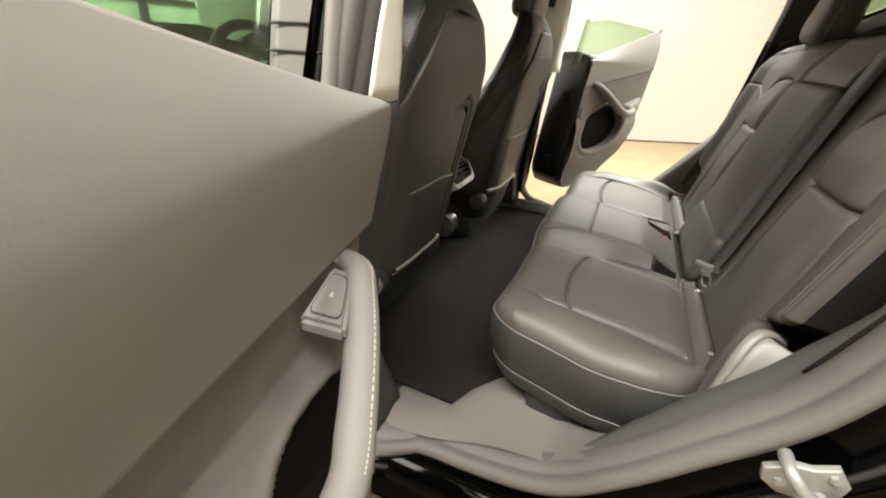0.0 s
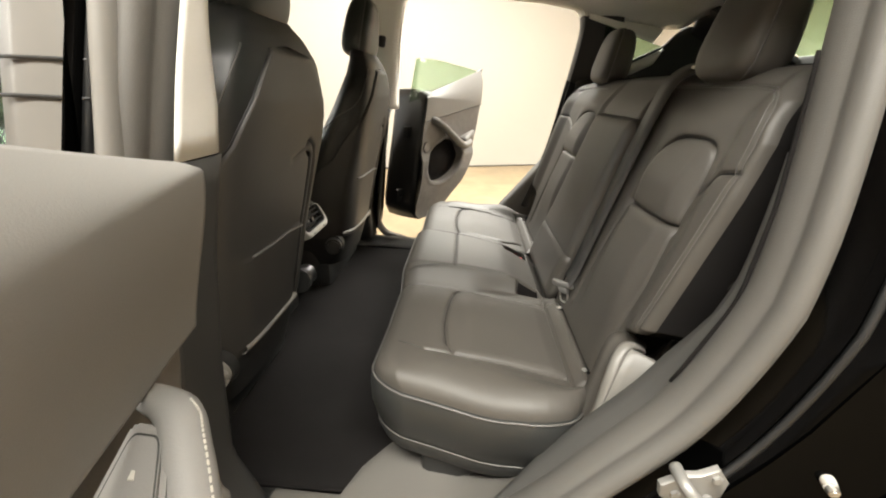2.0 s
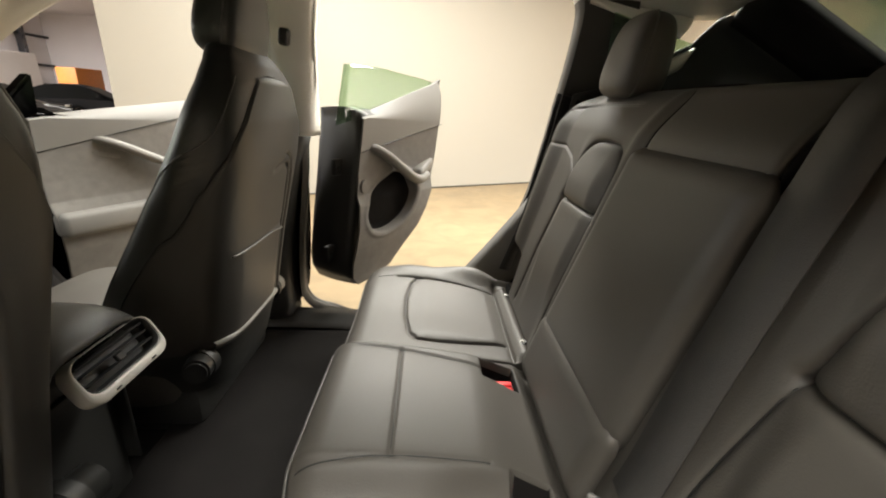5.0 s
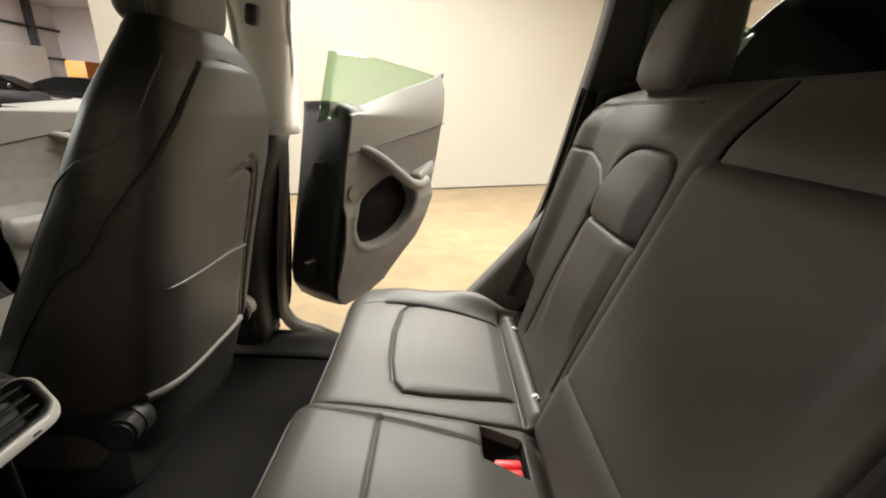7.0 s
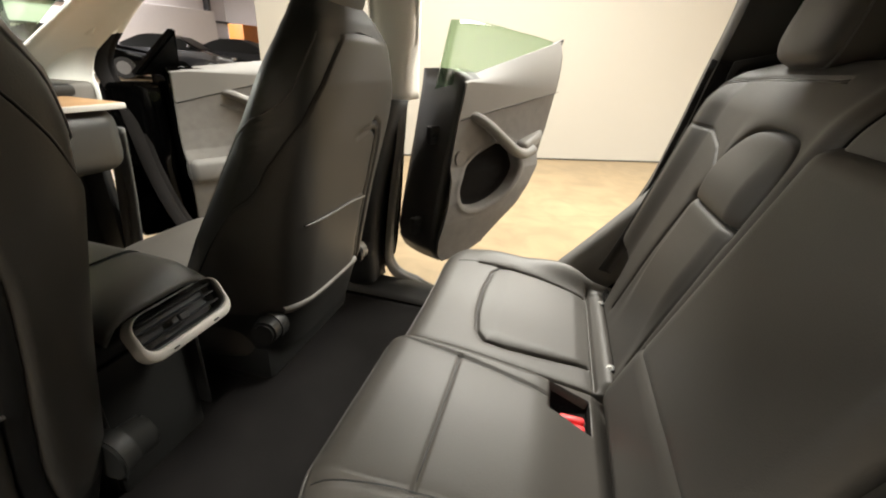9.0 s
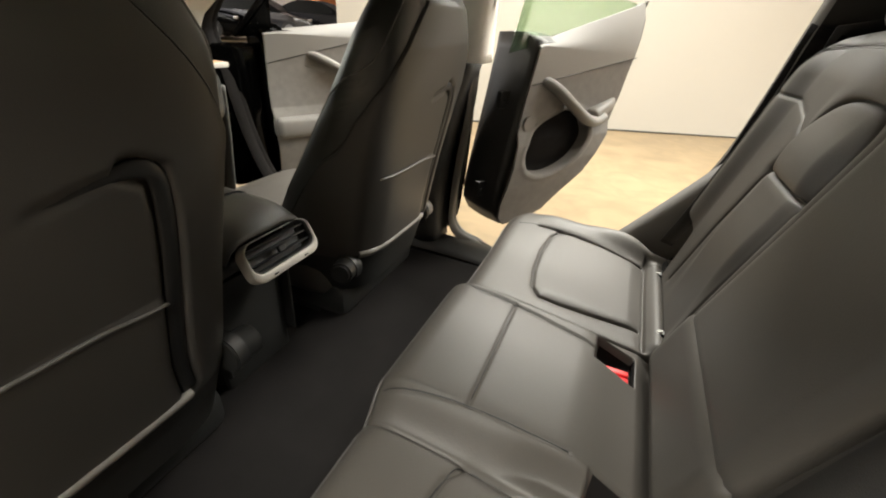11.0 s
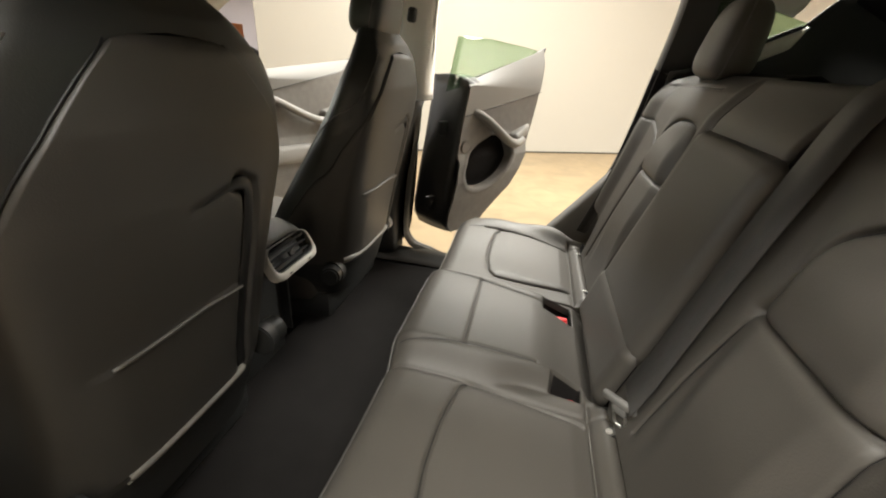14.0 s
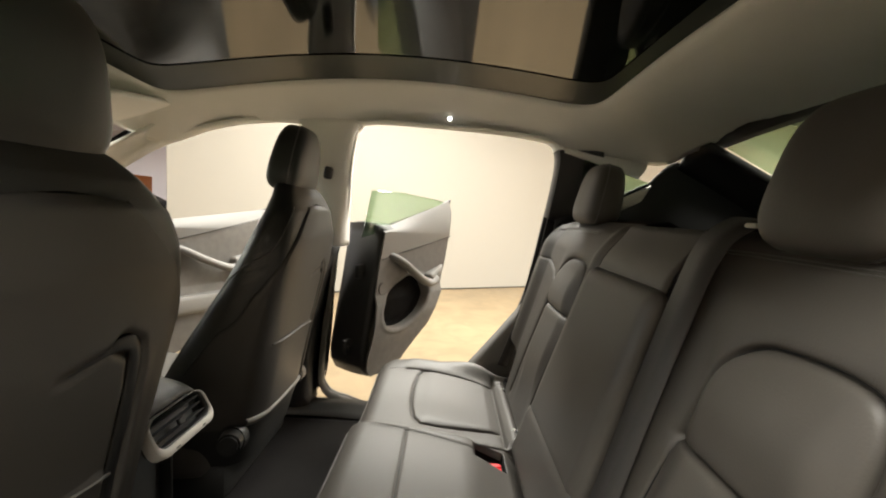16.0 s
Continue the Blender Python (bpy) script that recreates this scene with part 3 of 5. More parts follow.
for side in (-1, 1):
    # fixed quarter window behind the rear pillar, with a pale corner trim
    P = np.zeros((6, 9, 3))
    for i in range(6):
        for j in range(9):
            x = 0.50 + 0.24 * j / 8
            hi = 1.415 - 0.30 * (x - 0.50)
            lo = np.interp(x, [0.50, 0.60, 0.70, 0.74], [1.22, 1.265, 1.315, 1.335])
            P[i, j] = (x, side * (0.665 - 0.02 * i / 5), lo + (max(hi, lo + 0.004) - lo) * i / 5)
    pane = sheet("quarter_window", P, GREEN_GLASS, car, "green tinted quarter window", 0.004)
    pane.visible_shadow = False
    tube("quarter_seal", smooth_line([(0.50, side * 0.66, 1.222), (0.60, side * 0.66, 1.267), (0.70, side * 0.658, 1.317), (0.735, side * 0.655, 1.335)], 5), 0.006, RUBBER, car, n=6)
    # trim round the quarter window: pale above, black below and behind
    w_lo = lambda x: np.interp(x, [0.42, 0.50, 0.60, 0.70, 0.745, 0.80], [1.20, 1.22, 1.265, 1.315, 1.338, 1.345])
    w_hi = lambda x: np.maximum(1.415 - 0.30 * (x - 0.50), w_lo(x) + 0.003)
    roof = lambda x: np.interp(x, [0.42, 0.60, 0.83, 0.86, 1.10, 1.65], [1.455, 1.435, 1.412, 1.405, 1.285, 1.02])
    P = np.zeros((6, 14, 3))
    for j in range(14):
        for i in range(6):
            f = i / 5
            x = 0.43 + (0.275 + 0.05 * f) * j / 13
            lo_, hi_ = w_hi(x) + 0.002, roof(x) + 0.012
            P[i, j] = (x, side * (0.662 + 0.03 * f ** 2 - 0.012 * math.sin(f * math.pi)), lo_ + (hi_ - lo_) * f)
    sheet("upper_quarter_trim", P, HEADLINER, car, "pale fabric trim over the quarter window", 0.004)
    P = np.zeros((5, 12, 3))
    for j in range(12):
        for i in range(5):
            f = i / 4
            x = 0.60 + 0.15 * j / 11
            grow = math.sin(min(1, j / 2.5, (11 - j) / 2.5) * math.pi / 2)
            P[i, j] = (x, side * (0.652 - 0.012 * math.sin(f * math.pi)), w_lo(x) - 0.006 - 0.046 * f * grow)
    sheet("quarter_corner", P, HEADLINER, car, "pale quarter window corner trim", 0.004)
    P = np.zeros((8, 40, 3))
    for j in range(40):
        x = 0.42 + 1.2 * j / 39
        top_ = w_lo(x) - 0.004 if x < 0.745 else max(1.10, np.interp(x, [0.745, 0.80, 0.83], [1.338, 1.40, 1.425]) if x < 0.83 else roof(x) + 0.02)
        for i in range(8):
            P[i, j] = (x, side * (0.672 + 0.02 * math.sin(i / 7 * math.pi) + 0.05 * max(0, 1 - i / 3)), 1.10 + (top_ - 1.10) * i / 7)
    sheet("rear_quarter_trim", P, BLACK, car, "black plastic rear quarter trim", 0.004)
# glass roof
P = np.zeros((24, 21, 3))
for i in range(24):
    for j in range(21):
        x = -0.98 + 1.56 * i / 23
        y = -0.56 + 1.12 * j / 20
        P[i, j] = (x, y, roof_z(x, y))
sheet("glass_roof", P, ROOF_GLASS, car, "dark tinted glass roof", 0.006)
# floor pan, carpet and tunnel
P = np.zeros((30, 25, 3))
for i in range(30):
    for j in range(25):
        x, y = -1.5 + 1.5 * i / 29, -0.72 + 1.44 * j / 24
        P[i, j] = (x, y, 0.315 + 0.02 * math.exp(-(y / 0.12) ** 2) + 0.004 * noise.noise(Vector((x * 5, y * 5, 0))))
sheet("floor_pan", P, CARPET, car, "black carpeted floor", 0.01)
# seat pedestal under the cushion, and the cargo space behind
part("seat_pedestal", box((-0.10, -0.66, 0.30), (0.40, 0.66, 0.50), 0.02), BLACK, car)
part("cargo_floor", box((0.40, -0.70, 0.66), (1.6, 0.70, 0.70), 0.02), CARPET, car, "black cargo floor carpet")
part("luggage_cover", box((0.47, -0.66, 1.10), (0.90, 0.66, 1.125), 0.008, 2), CARPET, car, "black cargo trim behind the backrest")
part("hatch_lower_trim", box((1.20, -0.70, 1.05), (1.25, 0.70, 1.315), 0.015, 2), BLACK, car, "black lower hatch trim")
part("hatch_trim", box((1.40, -0.72, 0.60), (1.60, 0.72, 1.225), 0.03), BLACK, car, "black hatch trim")
part("underbody", box((-1.6, -0.80, 0.20), (1.6, 0.80, 0.295), 0.03), BLACK, car)
part("firewall", box((-1.80, -0.72, 0.30), (-1.70, 0.72, 0.95), 0.03), BLACK, car)

# rear bench ---------------------------------------------------------------
YC = 0.012


def cushion_front(y):
    a = np.clip((np.abs(y) - 0.60) / 0.105, 0, 1)
    return -0.207 + 0.085 * (1 - np.sqrt(np.clip(1 - a ** 2.0, 0, 1)))


def cushion_side(x, y):
    """Draw the straight ends of the cushion in to their slightly bellied outline."""
    w = np.interp(x, [-0.21, -0.167, -0.116, -0.05, 0.0, 0.055, 0.108, 0.135, 0.160, 0.180, 0.198, 0.212, 0.225, 0.30], [0.662, 0.672, 0.684, 0.697, 0.706, 0.714, 0.717, 0.714, 0.706, 0.696, 0.680, 0.660, 0.645, 0.635])
    return y + np.sign(y) * (w - 0.704) * np.clip((np.abs(y) - 0.5) / 0.204, 0, 1) ** 2


CENTRE_SEAMS = [[(-0.058, 0.124), (-0.056, -0.165)], [(-0.19, 0.136), (-0.15, 0.129), (0.0, 0.112), (0.115, 0.098)], [(-0.195, -0.186), (-0.05, -0.166), (0.10, -0.158)]]
PAD_SEAM = [(0.200, 0.262), (0.02, 0.240), (-0.030, 0.240), (-0.052, 0.27), (-0.066, 0.35), (-0.070, 0.45), (-0.060, 0.54), (-0.044, 0.575), (-0.01, 0.585), (0.200, 0.575)]
SIDE_SEAM = [(-0.165, 0.560), (-0.105, 0.580), (-0.05, 0.583)]


# hollows for the belt buckles
POCKETS = ((0.112, 0.196, 0.068, 0.158), (0.130, 0.202, -0.190, -0.158))


def cushion_z(x, y):
    c = np.abs(y - YC)
    z = 0.604 - 0.049 * sstep(x, -0.17, 0.31)
    z = z + 0.024 * sstep(np.abs(y), 0.36, 0.70) * sstep(x, 0.28, 0.05)
    z = z + 0.034 * sstep(np.abs(y), 0.60, 0.67) * sstep(x, 0.0, 0.19)
    raised = np.where(y > YC, sstep(-c, -0.19, -0.115), sstep(-c, -0.235 + 0.028 * sstep(x, -0.02, 0.09), -0.178 + 0.006 * sstep(x, -0.02, 0.09)))
    z = z + 0.050 * raised * sstep(-x, -0.25, -0.08)
    d = np.minimum((x - cushion_front(y)) * 0.9, 0.704 - np.abs(y))
    z = z - 0.035 * (1 - np.sqrt(np.clip(1 - np.clip(1 - d / 0.045, 0, 1) ** 2, 0, 1)))
    z = z - 0.034 * sstep(x, 0.198, 0.240) * sstep(-c, -0.195, -0.165)
    z = z + crease(np.where(y > YC, c - 0.185, c - 0.238), 0.012)
    for line in CENTRE_SEAMS:
        z = z + crease(seg_dist(x, y, line), 0.005)
    for s in (-1, 1):
        yy = s * (y - YC)
        z = z + crease(seg_dist(x, yy, PAD_SEAM), 0.011)
        inside = sstep(x, -0.05, 0.0) * sstep(yy, 0.235, 0.28) * sstep(-yy, -0.60, -0.55) * sstep(-x, -0.205, -0.17)
        z = z + 0.006 * inside
        z = z + crease(seg_dist(x, yy, [(0.213, 0.20), (0.213, 0.62)]), 0.014)
        z = z + 0.016 * np.exp(-((x - 0.243) / 0.020) ** 2) * sstep(yy, 0.19, 0.22) * sstep(-yy, -0.63, -0.60)
        z = z + crease(seg_dist(x, yy, [(-0.105, 0.580), (-0.05, 0.583), (0.2, 0.578)]), 0.010)
        z = z + 0.011 * np.exp(-((yy - 0.640) / 0.040) ** 2) * sstep(x, -0.16, -0.06) * sstep(-x, -0.25, -0.12) * sstep(x - cushion_front(y), 0.0, 0.10)
    for x0, x1, y0, y1 in POCKETS:
        z = z - 0.055 * sstep(x, x0, x0 + 0.014) * sstep(-x, -x1, -x1 + 0.005) * sstep(y, y0, y0 + 0.005) * sstep(-y, -y1, -y1 + 0.005)
    return z


bench = thing("rear_seat", "black leather rear bench seat with a folding centre armrest", "car seat")
backrest = bench
for name, y0, y1, n in (("outer_section", -0.704, YC - 0.185, 110), ("centre_section", YC - 0.185, YC + 0.185, 80), ("outer_section", YC + 0.185, 0.704, 110)):
    n = int(1.7 * n)
    V = np.linspace(y0, y1, n)
    if y0 < -0.5:
        V = y0 + (y1 - y0) * np.linspace(0, 1, n) ** 1.15
    U = np.linspace(0, 1, 210)
    Y = np.broadcast_to(V, (210, n))
    xf = cushion_front(Y)
    X = 0.30 + (xf - 0.30) * U[:, None]
    skin = sheet(name, np.stack([X, cushion_side(X, Y), cushion_z(X, Y)], -1), LEATHER, bench)
    # Leather faces inside the buckle hollows turned black: their shade as colour.
    two_tone(skin, CARPET, lambda c: any(x0_ + 0.010 < c.x < x1_ - 0.0015 and y0_ + 0.0015 < c.y < y1_ - 0.0015 for x0_, x1_, y0_, y1_ in POCKETS))
sweep = -0.704 * np.cos(np.linspace(0, math.pi, 260))
rim_y = np.concatenate([np.full(50, -0.704), sweep[1:-1], np.full(50, 0.704)])
rim_x = np.concatenate([np.linspace(0.29, cushion_front(-0.704), 50), cushion_front(sweep[1:-1]), np.linspace(cushion_front(0.704), 0.29, 50)])
rz = cushion_z(rim_x, rim_y)
rim = np.stack([rim_x, cushion_side(rim_x, rim_y)], 1)
dd = np.gradient(rim, axis=0)
dd /= np.linalg.norm(dd, axis=1)[:, None] + 1e-9
nn = np.stack([-dd[:, 1], dd[:, 0]], 1)
nn *= -np.sign(np.sum(nn * (np.array([0.15, 0.0]) - rim), axis=1))[:, None]
nn = np.stack([np.convolve(np.pad(nn[:, c_], 6, "edge"), np.ones(13) / 13, "valid") for c_ in (0, 1)], 1)
nn /= np.linalg.norm(nn, axis=1)[:, None] + 1e-9
rows = []
for o, dz in ((0.0, 0.0), (0.006, -0.012), (0.009, -0.035), (0.007, -0.07), (-0.003, -0.105), (-0.009, -0.118), (-0.009, -0.124), (-0.006, -0.130), (-0.02, -0.165), (-0.05, -0.195), (-0.12, -0.20)):
    rows.append(np.stack([rim[:, 0] + nn[:, 0] * o, rim[:, 1] + nn[:, 1] * o, rz + dz], 1))
# Skirt in the darker, shaded leather copy; black below 0.452 m.
two_tone(sheet("skirt", np.array(rows), LEATHER_SHADED, bench), BLACK, lambda c: c.z < 0.452)
tube("piping", np.stack([rim[:, 0] + nn[:, 0] * 0.004, rim[:, 1] + nn[:, 1] * 0.004, rz - 0.004], 1), 0.0024, PIPING, bench, "twin-stitched leather piping", n=6)
tube("lower_piping", np.stack([rim[:, 0] + nn[:, 0] * -0.007, rim[:, 1] + nn[:, 1] * -0.007, rz - 0.121], 1), 0.0015, PIPING, bench, n=6)
# dark sewn seams sunk in the cushion
seams = list(CENTRE_SEAMS)
for s in (-1, 1):
    for line in (PAD_SEAM, SIDE_SEAM):
        seams.append([(x, YC + s * y) for x, y in line])
for line in seams:
    p = smooth_line(line, 10)
    zz = cushion_z(p[:, 0], p[:, 1])
    tube("sewn_seam", np.stack([p[:, 0], p[:, 1], zz + 0.0002], 1), 0.0013, RUBBER, bench, "dark sewn seam", n=6)
gy = np.linspace(-0.60, 0.62, 80)
# Black tube added for the shade where cushion meets backrest.
tube("seat_gap_shade", np.stack([0.266 + 0 * gy, gy, cushion_z(0.255 + 0 * gy, gy) + 0.004 + 0.012 * (np.abs(gy - YC) < 0.17)], 1), np.where(np.abs(gy - YC) < 0.17, 0.016, 0.010), CARPET, bench, "dark strip standing for shade between cushion and backrest", n=8)
for y in (-0.543, -0.262, 0.275, 0.552):
    part("anchor_button", rod((0.247, y, 0.566), (0.243, y, 0.577), 0.0075, 0.0065, 14, 0.002), STUD, bench, "small silver child-seat anchor button")
    part("button_rim", rod((0.247, y, 0.564), (0.245, y, 0.574), 0.012, 0.011, 14), BLACK, bench)

# rear backrest: x of its face by height
def back_x(y, z):
    return 0.268 + 0.275 * (z - 0.645) + 0.03 * sstep(z, 1.10, 1.2)


def back_outline(z):
    """Outer half width of the backrest at a height."""
    return np.interp(z, [0.58, 0.66, 0.705, 0.722, 0.738, 0.755, 0.85, 1.0, 1.08, 1.14, 1.175, 1.20], [0.57, 0.582, 0.592, 0.618, 0.652, 0.669, 0.676, 0.686, 0.684, 0.668, 0.632, 0.575])


def centre_left(z):
    return np.interp(z, [0.57, 0.70, 1.07, 1.19], [0.180, 0.168, 0.116, 0.088])


def centre_right(z):
    return np.interp(z, [0.57, 0.70, 1.06, 1.19], [0.166, 0.172, 0.190, 0.212])


for s in (-1, 1):
    nz, ny = 250, 190
    zz = np.linspace(0.575, 1.195, nz)
    Z = np.broadcast_to(zz[:, None], (nz, ny))
    in_y = (centre_left(Z) if s > 0 else centre_right(Z)) + 0.012
    A = np.linspace(0, 1, ny)[None, :]
    YY = in_y + (back_outline(Z) - in_y) * A
    d_out = back_outline(Z) - YY
    d_top = (1.197 - Z)
    off = -0.006 + 0 * YY
    off = off + 0.022 * sstep(YY, 0.575, 0.64) * sstep(Z, 0.685, 0.72)
    if s < 0:
        pad = smooth_line([(0.335, 0.912), (0.352, 0.985), (0.372, 1.035), (0.41, 1.062), (0.46, 1.068), (0.515, 1.067), (0.545, 1.055), (0.556, 1.025), (0.556, 0.97), (0.556, 0.912)], 5)
        foot = [(0.335, 0.912), (0.556, 0.912)]
        legs = ([(0.335, 0.912), (0.31, 0.76), (0.30, 0.62)], [(0.556, 0.912), (0.565, 0.80), (0.55, 0.60)])
        wing = [(0.556, 0.965), (0.585, 1.0), (0.625, 1.026), (0.67, 1.035)]
    else:
        pad = smooth_line([(0.215, 0.930), (0.210, 1.0), (0.212, 1.050), (0.228, 1.074), (0.27, 1.082), (0.34, 1.082), (0.385, 1.070), (0.415, 1.035), (0.432, 0.985), (0.445, 0.930)], 5)
        foot = [(0.215, 0.930), (0.445, 0.930)]
        legs = ([(0.215, 0.930), (0.222, 0.78), (0.23, 0.62)], [(0.445, 0.930), (0.475, 0.78), (0.49, 0.60)])
        wing = [(0.436, 0.99), (0.49, 1.03), (0.57, 1.052), (0.67, 1.055)]
    back_seams = [pad, foot, wing, *legs]
    off = off + crease(seg_dist(YY, Z, pad), 0.016)
    off = off + crease(seg_dist(YY, Z, legs[0]), 0.007) + crease(seg_dist(YY, Z, legs[1]), 0.010)
    off = off + crease(seg_dist(YY, Z, wing), 0.006) + crease(seg_dist(YY, Z, foot), 0.016)
    off = off + 0.008 * np.exp(-((YY - in_y - 0.04) / 0.022) ** 2)
    ins = sstep(YY, foot[0][0], foot[0][0] + 0.045) * sstep(-YY, -foot[1][0], -foot[1][0] + 0.045)
    off = off + 0.015 * ins * np.exp(-((Z - 0.80) / 0.12) ** 2) + 0.015 * ins * np.exp(-((Z - 0.99) / 0.06) ** 2)
    off = off + groove(seg_dist(YY, Z, [(0.650, 0.75), (0.660, 0.85), (0.670, 1.0), (0.669, 1.08), (0.655, 1.130), (0.62, 1.156), (0.50, 1.164), (0.26, 1.166)]), 0.0035, 0.003)
    r = 0.05
    roll = lambda d: r * (1 - np.sqrt(np.clip(1 - np.clip(1 - d / r, 0, 1) ** 2, 0, 1)))
    ro = 0.022 * (1 - np.sqrt(np.clip(1 - np.clip(1 - d_out / 0.022, 0, 1) ** 2, 0, 1)))
    off = off - 1.1 * ro - 0.8 * roll(d_top * 1.2) - 0.16 * roll((YY - in_y) * 5.0)
    X = back_x(YY, Z) - off
    P = np.stack([X, s * YY, Z], -1)
    sheet("outer_backrest", P, LEATHER, backrest)
    rim_l = smooth_line([(0.652, 0.752), (0.660, 0.85), (0.670, 1.0), (0.669, 1.08), (0.655, 1.130), (0.62, 1.156), (0.50, 1.164), (0.26, 1.166)], 8)

    def on_skin(line, w_=0.0):
        y_, z_ = line[:, 0] - w_, line[:, 1] - 0.6 * w_
        lo_y = (centre_left(z_) if s > 0 else centre_right(z_)) + 0.012
        fz = np.clip((z_ - 0.575) / 0.62 * (nz - 1), 0, nz - 1.01)
        fy = np.clip((y_ - lo_y) / (back_outline(z_) - lo_y) * (ny - 1), 0, ny - 1.01)
        iz, iy = fz.astype(int), fy.astype(int)
        az, ay = (fz - iz)[:, None], (fy - iy)[:, None]
        return (P[iz, iy] * (1 - ay) + P[iz, iy + 1] * ay) * (1 - az) + (P[iz + 1, iy] * (1 - ay) + P[iz + 1, iy + 1] * ay) * az

    for w_ in (0.0, 0.007):
        tube("seam_stitching", on_skin(rim_l, w_) + np.array([-0.0006, 0, 0]), 0.0011, PIPING, backrest, "twin row of grey stitching", n=5)
    for line in back_seams:
        p = smooth_line(line, 8) if len(line) < 6 else np.array(line)
        tube("sewn_seam", on_skin(p) + np.array([-0.0002, 0, 0]), 0.0013, RUBBER, backrest, "dark sewn seam", n=5)
    ed = np.concatenate([P[:, -1], P[-1, ::-1], P[::-1, 0]])
    back_edge = ed + np.array([0.10, 0, -0.015])
    mid_edge = ed + np.array([0.05, 0.0, 0.0]) + np.stack([0 * ed[:, 0], s * 0.012 * (np.abs(ed[:, 1]) > 0.5), 0.008 * (ed[:, 2] > 1.15)], 1)
    # Side of the leather backrest, coloured black to stand for the shade there.
    sheet("backrest_side", np.array([ed, mid_edge, back_edge]), CARPET, backrest, "backrest side blackened in place of shade")
    flank = mid_edge[30:nz - 10]
    tube("flank_piping", flank + np.array([0.012, s * 0.003, 0]), 0.0022, PIPING, backrest, "grey piping along the backrest side", n=6)

for name, z0, z1, lift in (("centre_headrest_pad", 1.077, 1.192, 0.004), ("folding_armrest", 0.690, 1.062, -0.008), ("lower_centre_flap", 0.57, 0.684, -0.002)):
    nz, ny = 70, 60
    zz = np.linspace(z0, z1, nz)[:, None]
    Z = np.broadcast_to(zz, (nz, ny))
    Y = -centre_right(Z) + (centre_left(Z) + centre_right(Z)) * np.linspace(0, 1, ny)[None, :]
    r = 0.012
    d = np.minimum(np.minimum(Z - z0, z1 - Z), np.minimum(Y + centre_right(Z), centre_left(Z) - Y))
    off = lift - r * (1 - np.sqrt(np.clip(1 - np.clip(1 - d / r, 0, 1) ** 2, 0, 1)))
    P = np.stack([back_x(Y, Z) - off, Y, Z], -1)
    sheet(name, P, LEATHER, backrest, thick=0.03)
gz = np.linspace(0.585, 1.185, 60)
for s, gy in ((1, centre_left(gz) + 0.006), (-1, centre_right(gz) + 0.006)):
    # Black tube fills the gap and stands for its shaded depth.
    tube("armrest_gap_shade", np.stack([back_x(s * gy, gz) + 0.0075, s * gy, gz], 1), np.interp(gz, [0.585, 1.04, 1.08, 1.185], [0.0105, 0.0105, 0.006, 0.004]), CARPET, backrest, "dark strip standing for shade beside the folding armrest", n=8)
part("backrest_core", box((0.0, -0.60, 0.0), (0.05, 0.60, 0.60), 0.01, 1, pose(0.33, 0, 0.60, 0, 15.5, 0)), BLACK, backrest)


def pillow(name, w, d, h, mat, parent, m, label="", taper=0.8, seam=-0.45):
    """A soft headrest block: wide, rounded, narrower at the top, with piping round one face."""
    n, k = 48, 30
    rings, up, down = [], [], []
    for i in range(k):
        a = -math.pi / 2 + math.pi * i / (k - 1)
        zc = math.copysign(abs(math.sin(a)) ** 0.66, math.sin(a))
        f = max(0.02, abs(math.cos(a)) ** 0.46)
        tz = 1 - (1 - taper) * (zc + 1) / 2

        def at(q):
            cx = math.copysign(abs(math.cos(q)) ** 0.6, math.cos(q))
            cy = math.copysign(abs(math.sin(q)) ** 0.5, math.sin(q))
            g = 1.0 - 0.02 * math.exp(-((cx - seam) / 0.08) ** 2)
            return m @ Vector((d / 2 * cx * f * g * (1 - 0.25 * (zc + 1) / 2), w / 2 * cy * f * tz * g, h / 2 * zc))

        rings.append([at(2 * math.pi * j / n) for j in range(n)])
        q = math.acos(math.copysign(abs(seam) ** (1 / 0.6), seam))
        if 1 < i < k - 2:
            up.append(at(q))
            down.append(at(-q))
    ob = loft(name, rings, mat, parent, label)
    tube("headrest_piping", smooth_line(up + down[::-1], 2, True), 0.0022, PIPING, parent, closed=True, n=6)
    return ob


for x, y, z, w_ in ((0.475, -0.412, 1.262, 0.205), (0.486, 0.425, 1.274, 0.225)):
    pillow("headrest", w_, 0.115, 0.190, LEATHER, backrest, pose(x, y, z, 0, 10, 0), "black leather headrest", 0.80)
    for dy in (-0.06, 0.06):
        part("headrest_post", rod((x - 0.02, y + dy, 1.14), (x - 0.005, y + dy, 1.22), 0.007), CHROME, backrest)

# front seats --------------------------------------------------------------


def seat_half(z):
    return np.interp(z, [0.44, 0.52, 0.60, 0.80, 1.0, 1.07, 1.12, 1.165, 1.20, 1.23, 1.25, 1.262, 1.268], [0.235, 0.250, 0.262, 0.266, 0.270, 0.264, 0.250, 0.222, 0.190, 0.158, 0.13, 0.10, 0.02])


def seat_rear(z):
    return np.interp(z, [0.44, 0.52, 0.58, 0.79, 1.0, 1.10, 1.18, 1.22, 1.25, 1.262, 1.268], [-0.545, -0.525, -0.505, -0.466, -0.420, -0.405, -0.407, -0.422, -0.442, -0.455, -0.49])


def seat_front(z):
    return np.interp(z, [0.44, 0.60, 0.75, 0.82, 0.90, 0.98, 1.06, 1.12, 1.17, 1.22, 1.25, 1.262, 1.268], [-0.90, -0.84, -0.752, -0.705, -0.650, -0.595, -0.548, -0.522, -0.505, -0.50, -0.505, -0.50, -0.495])


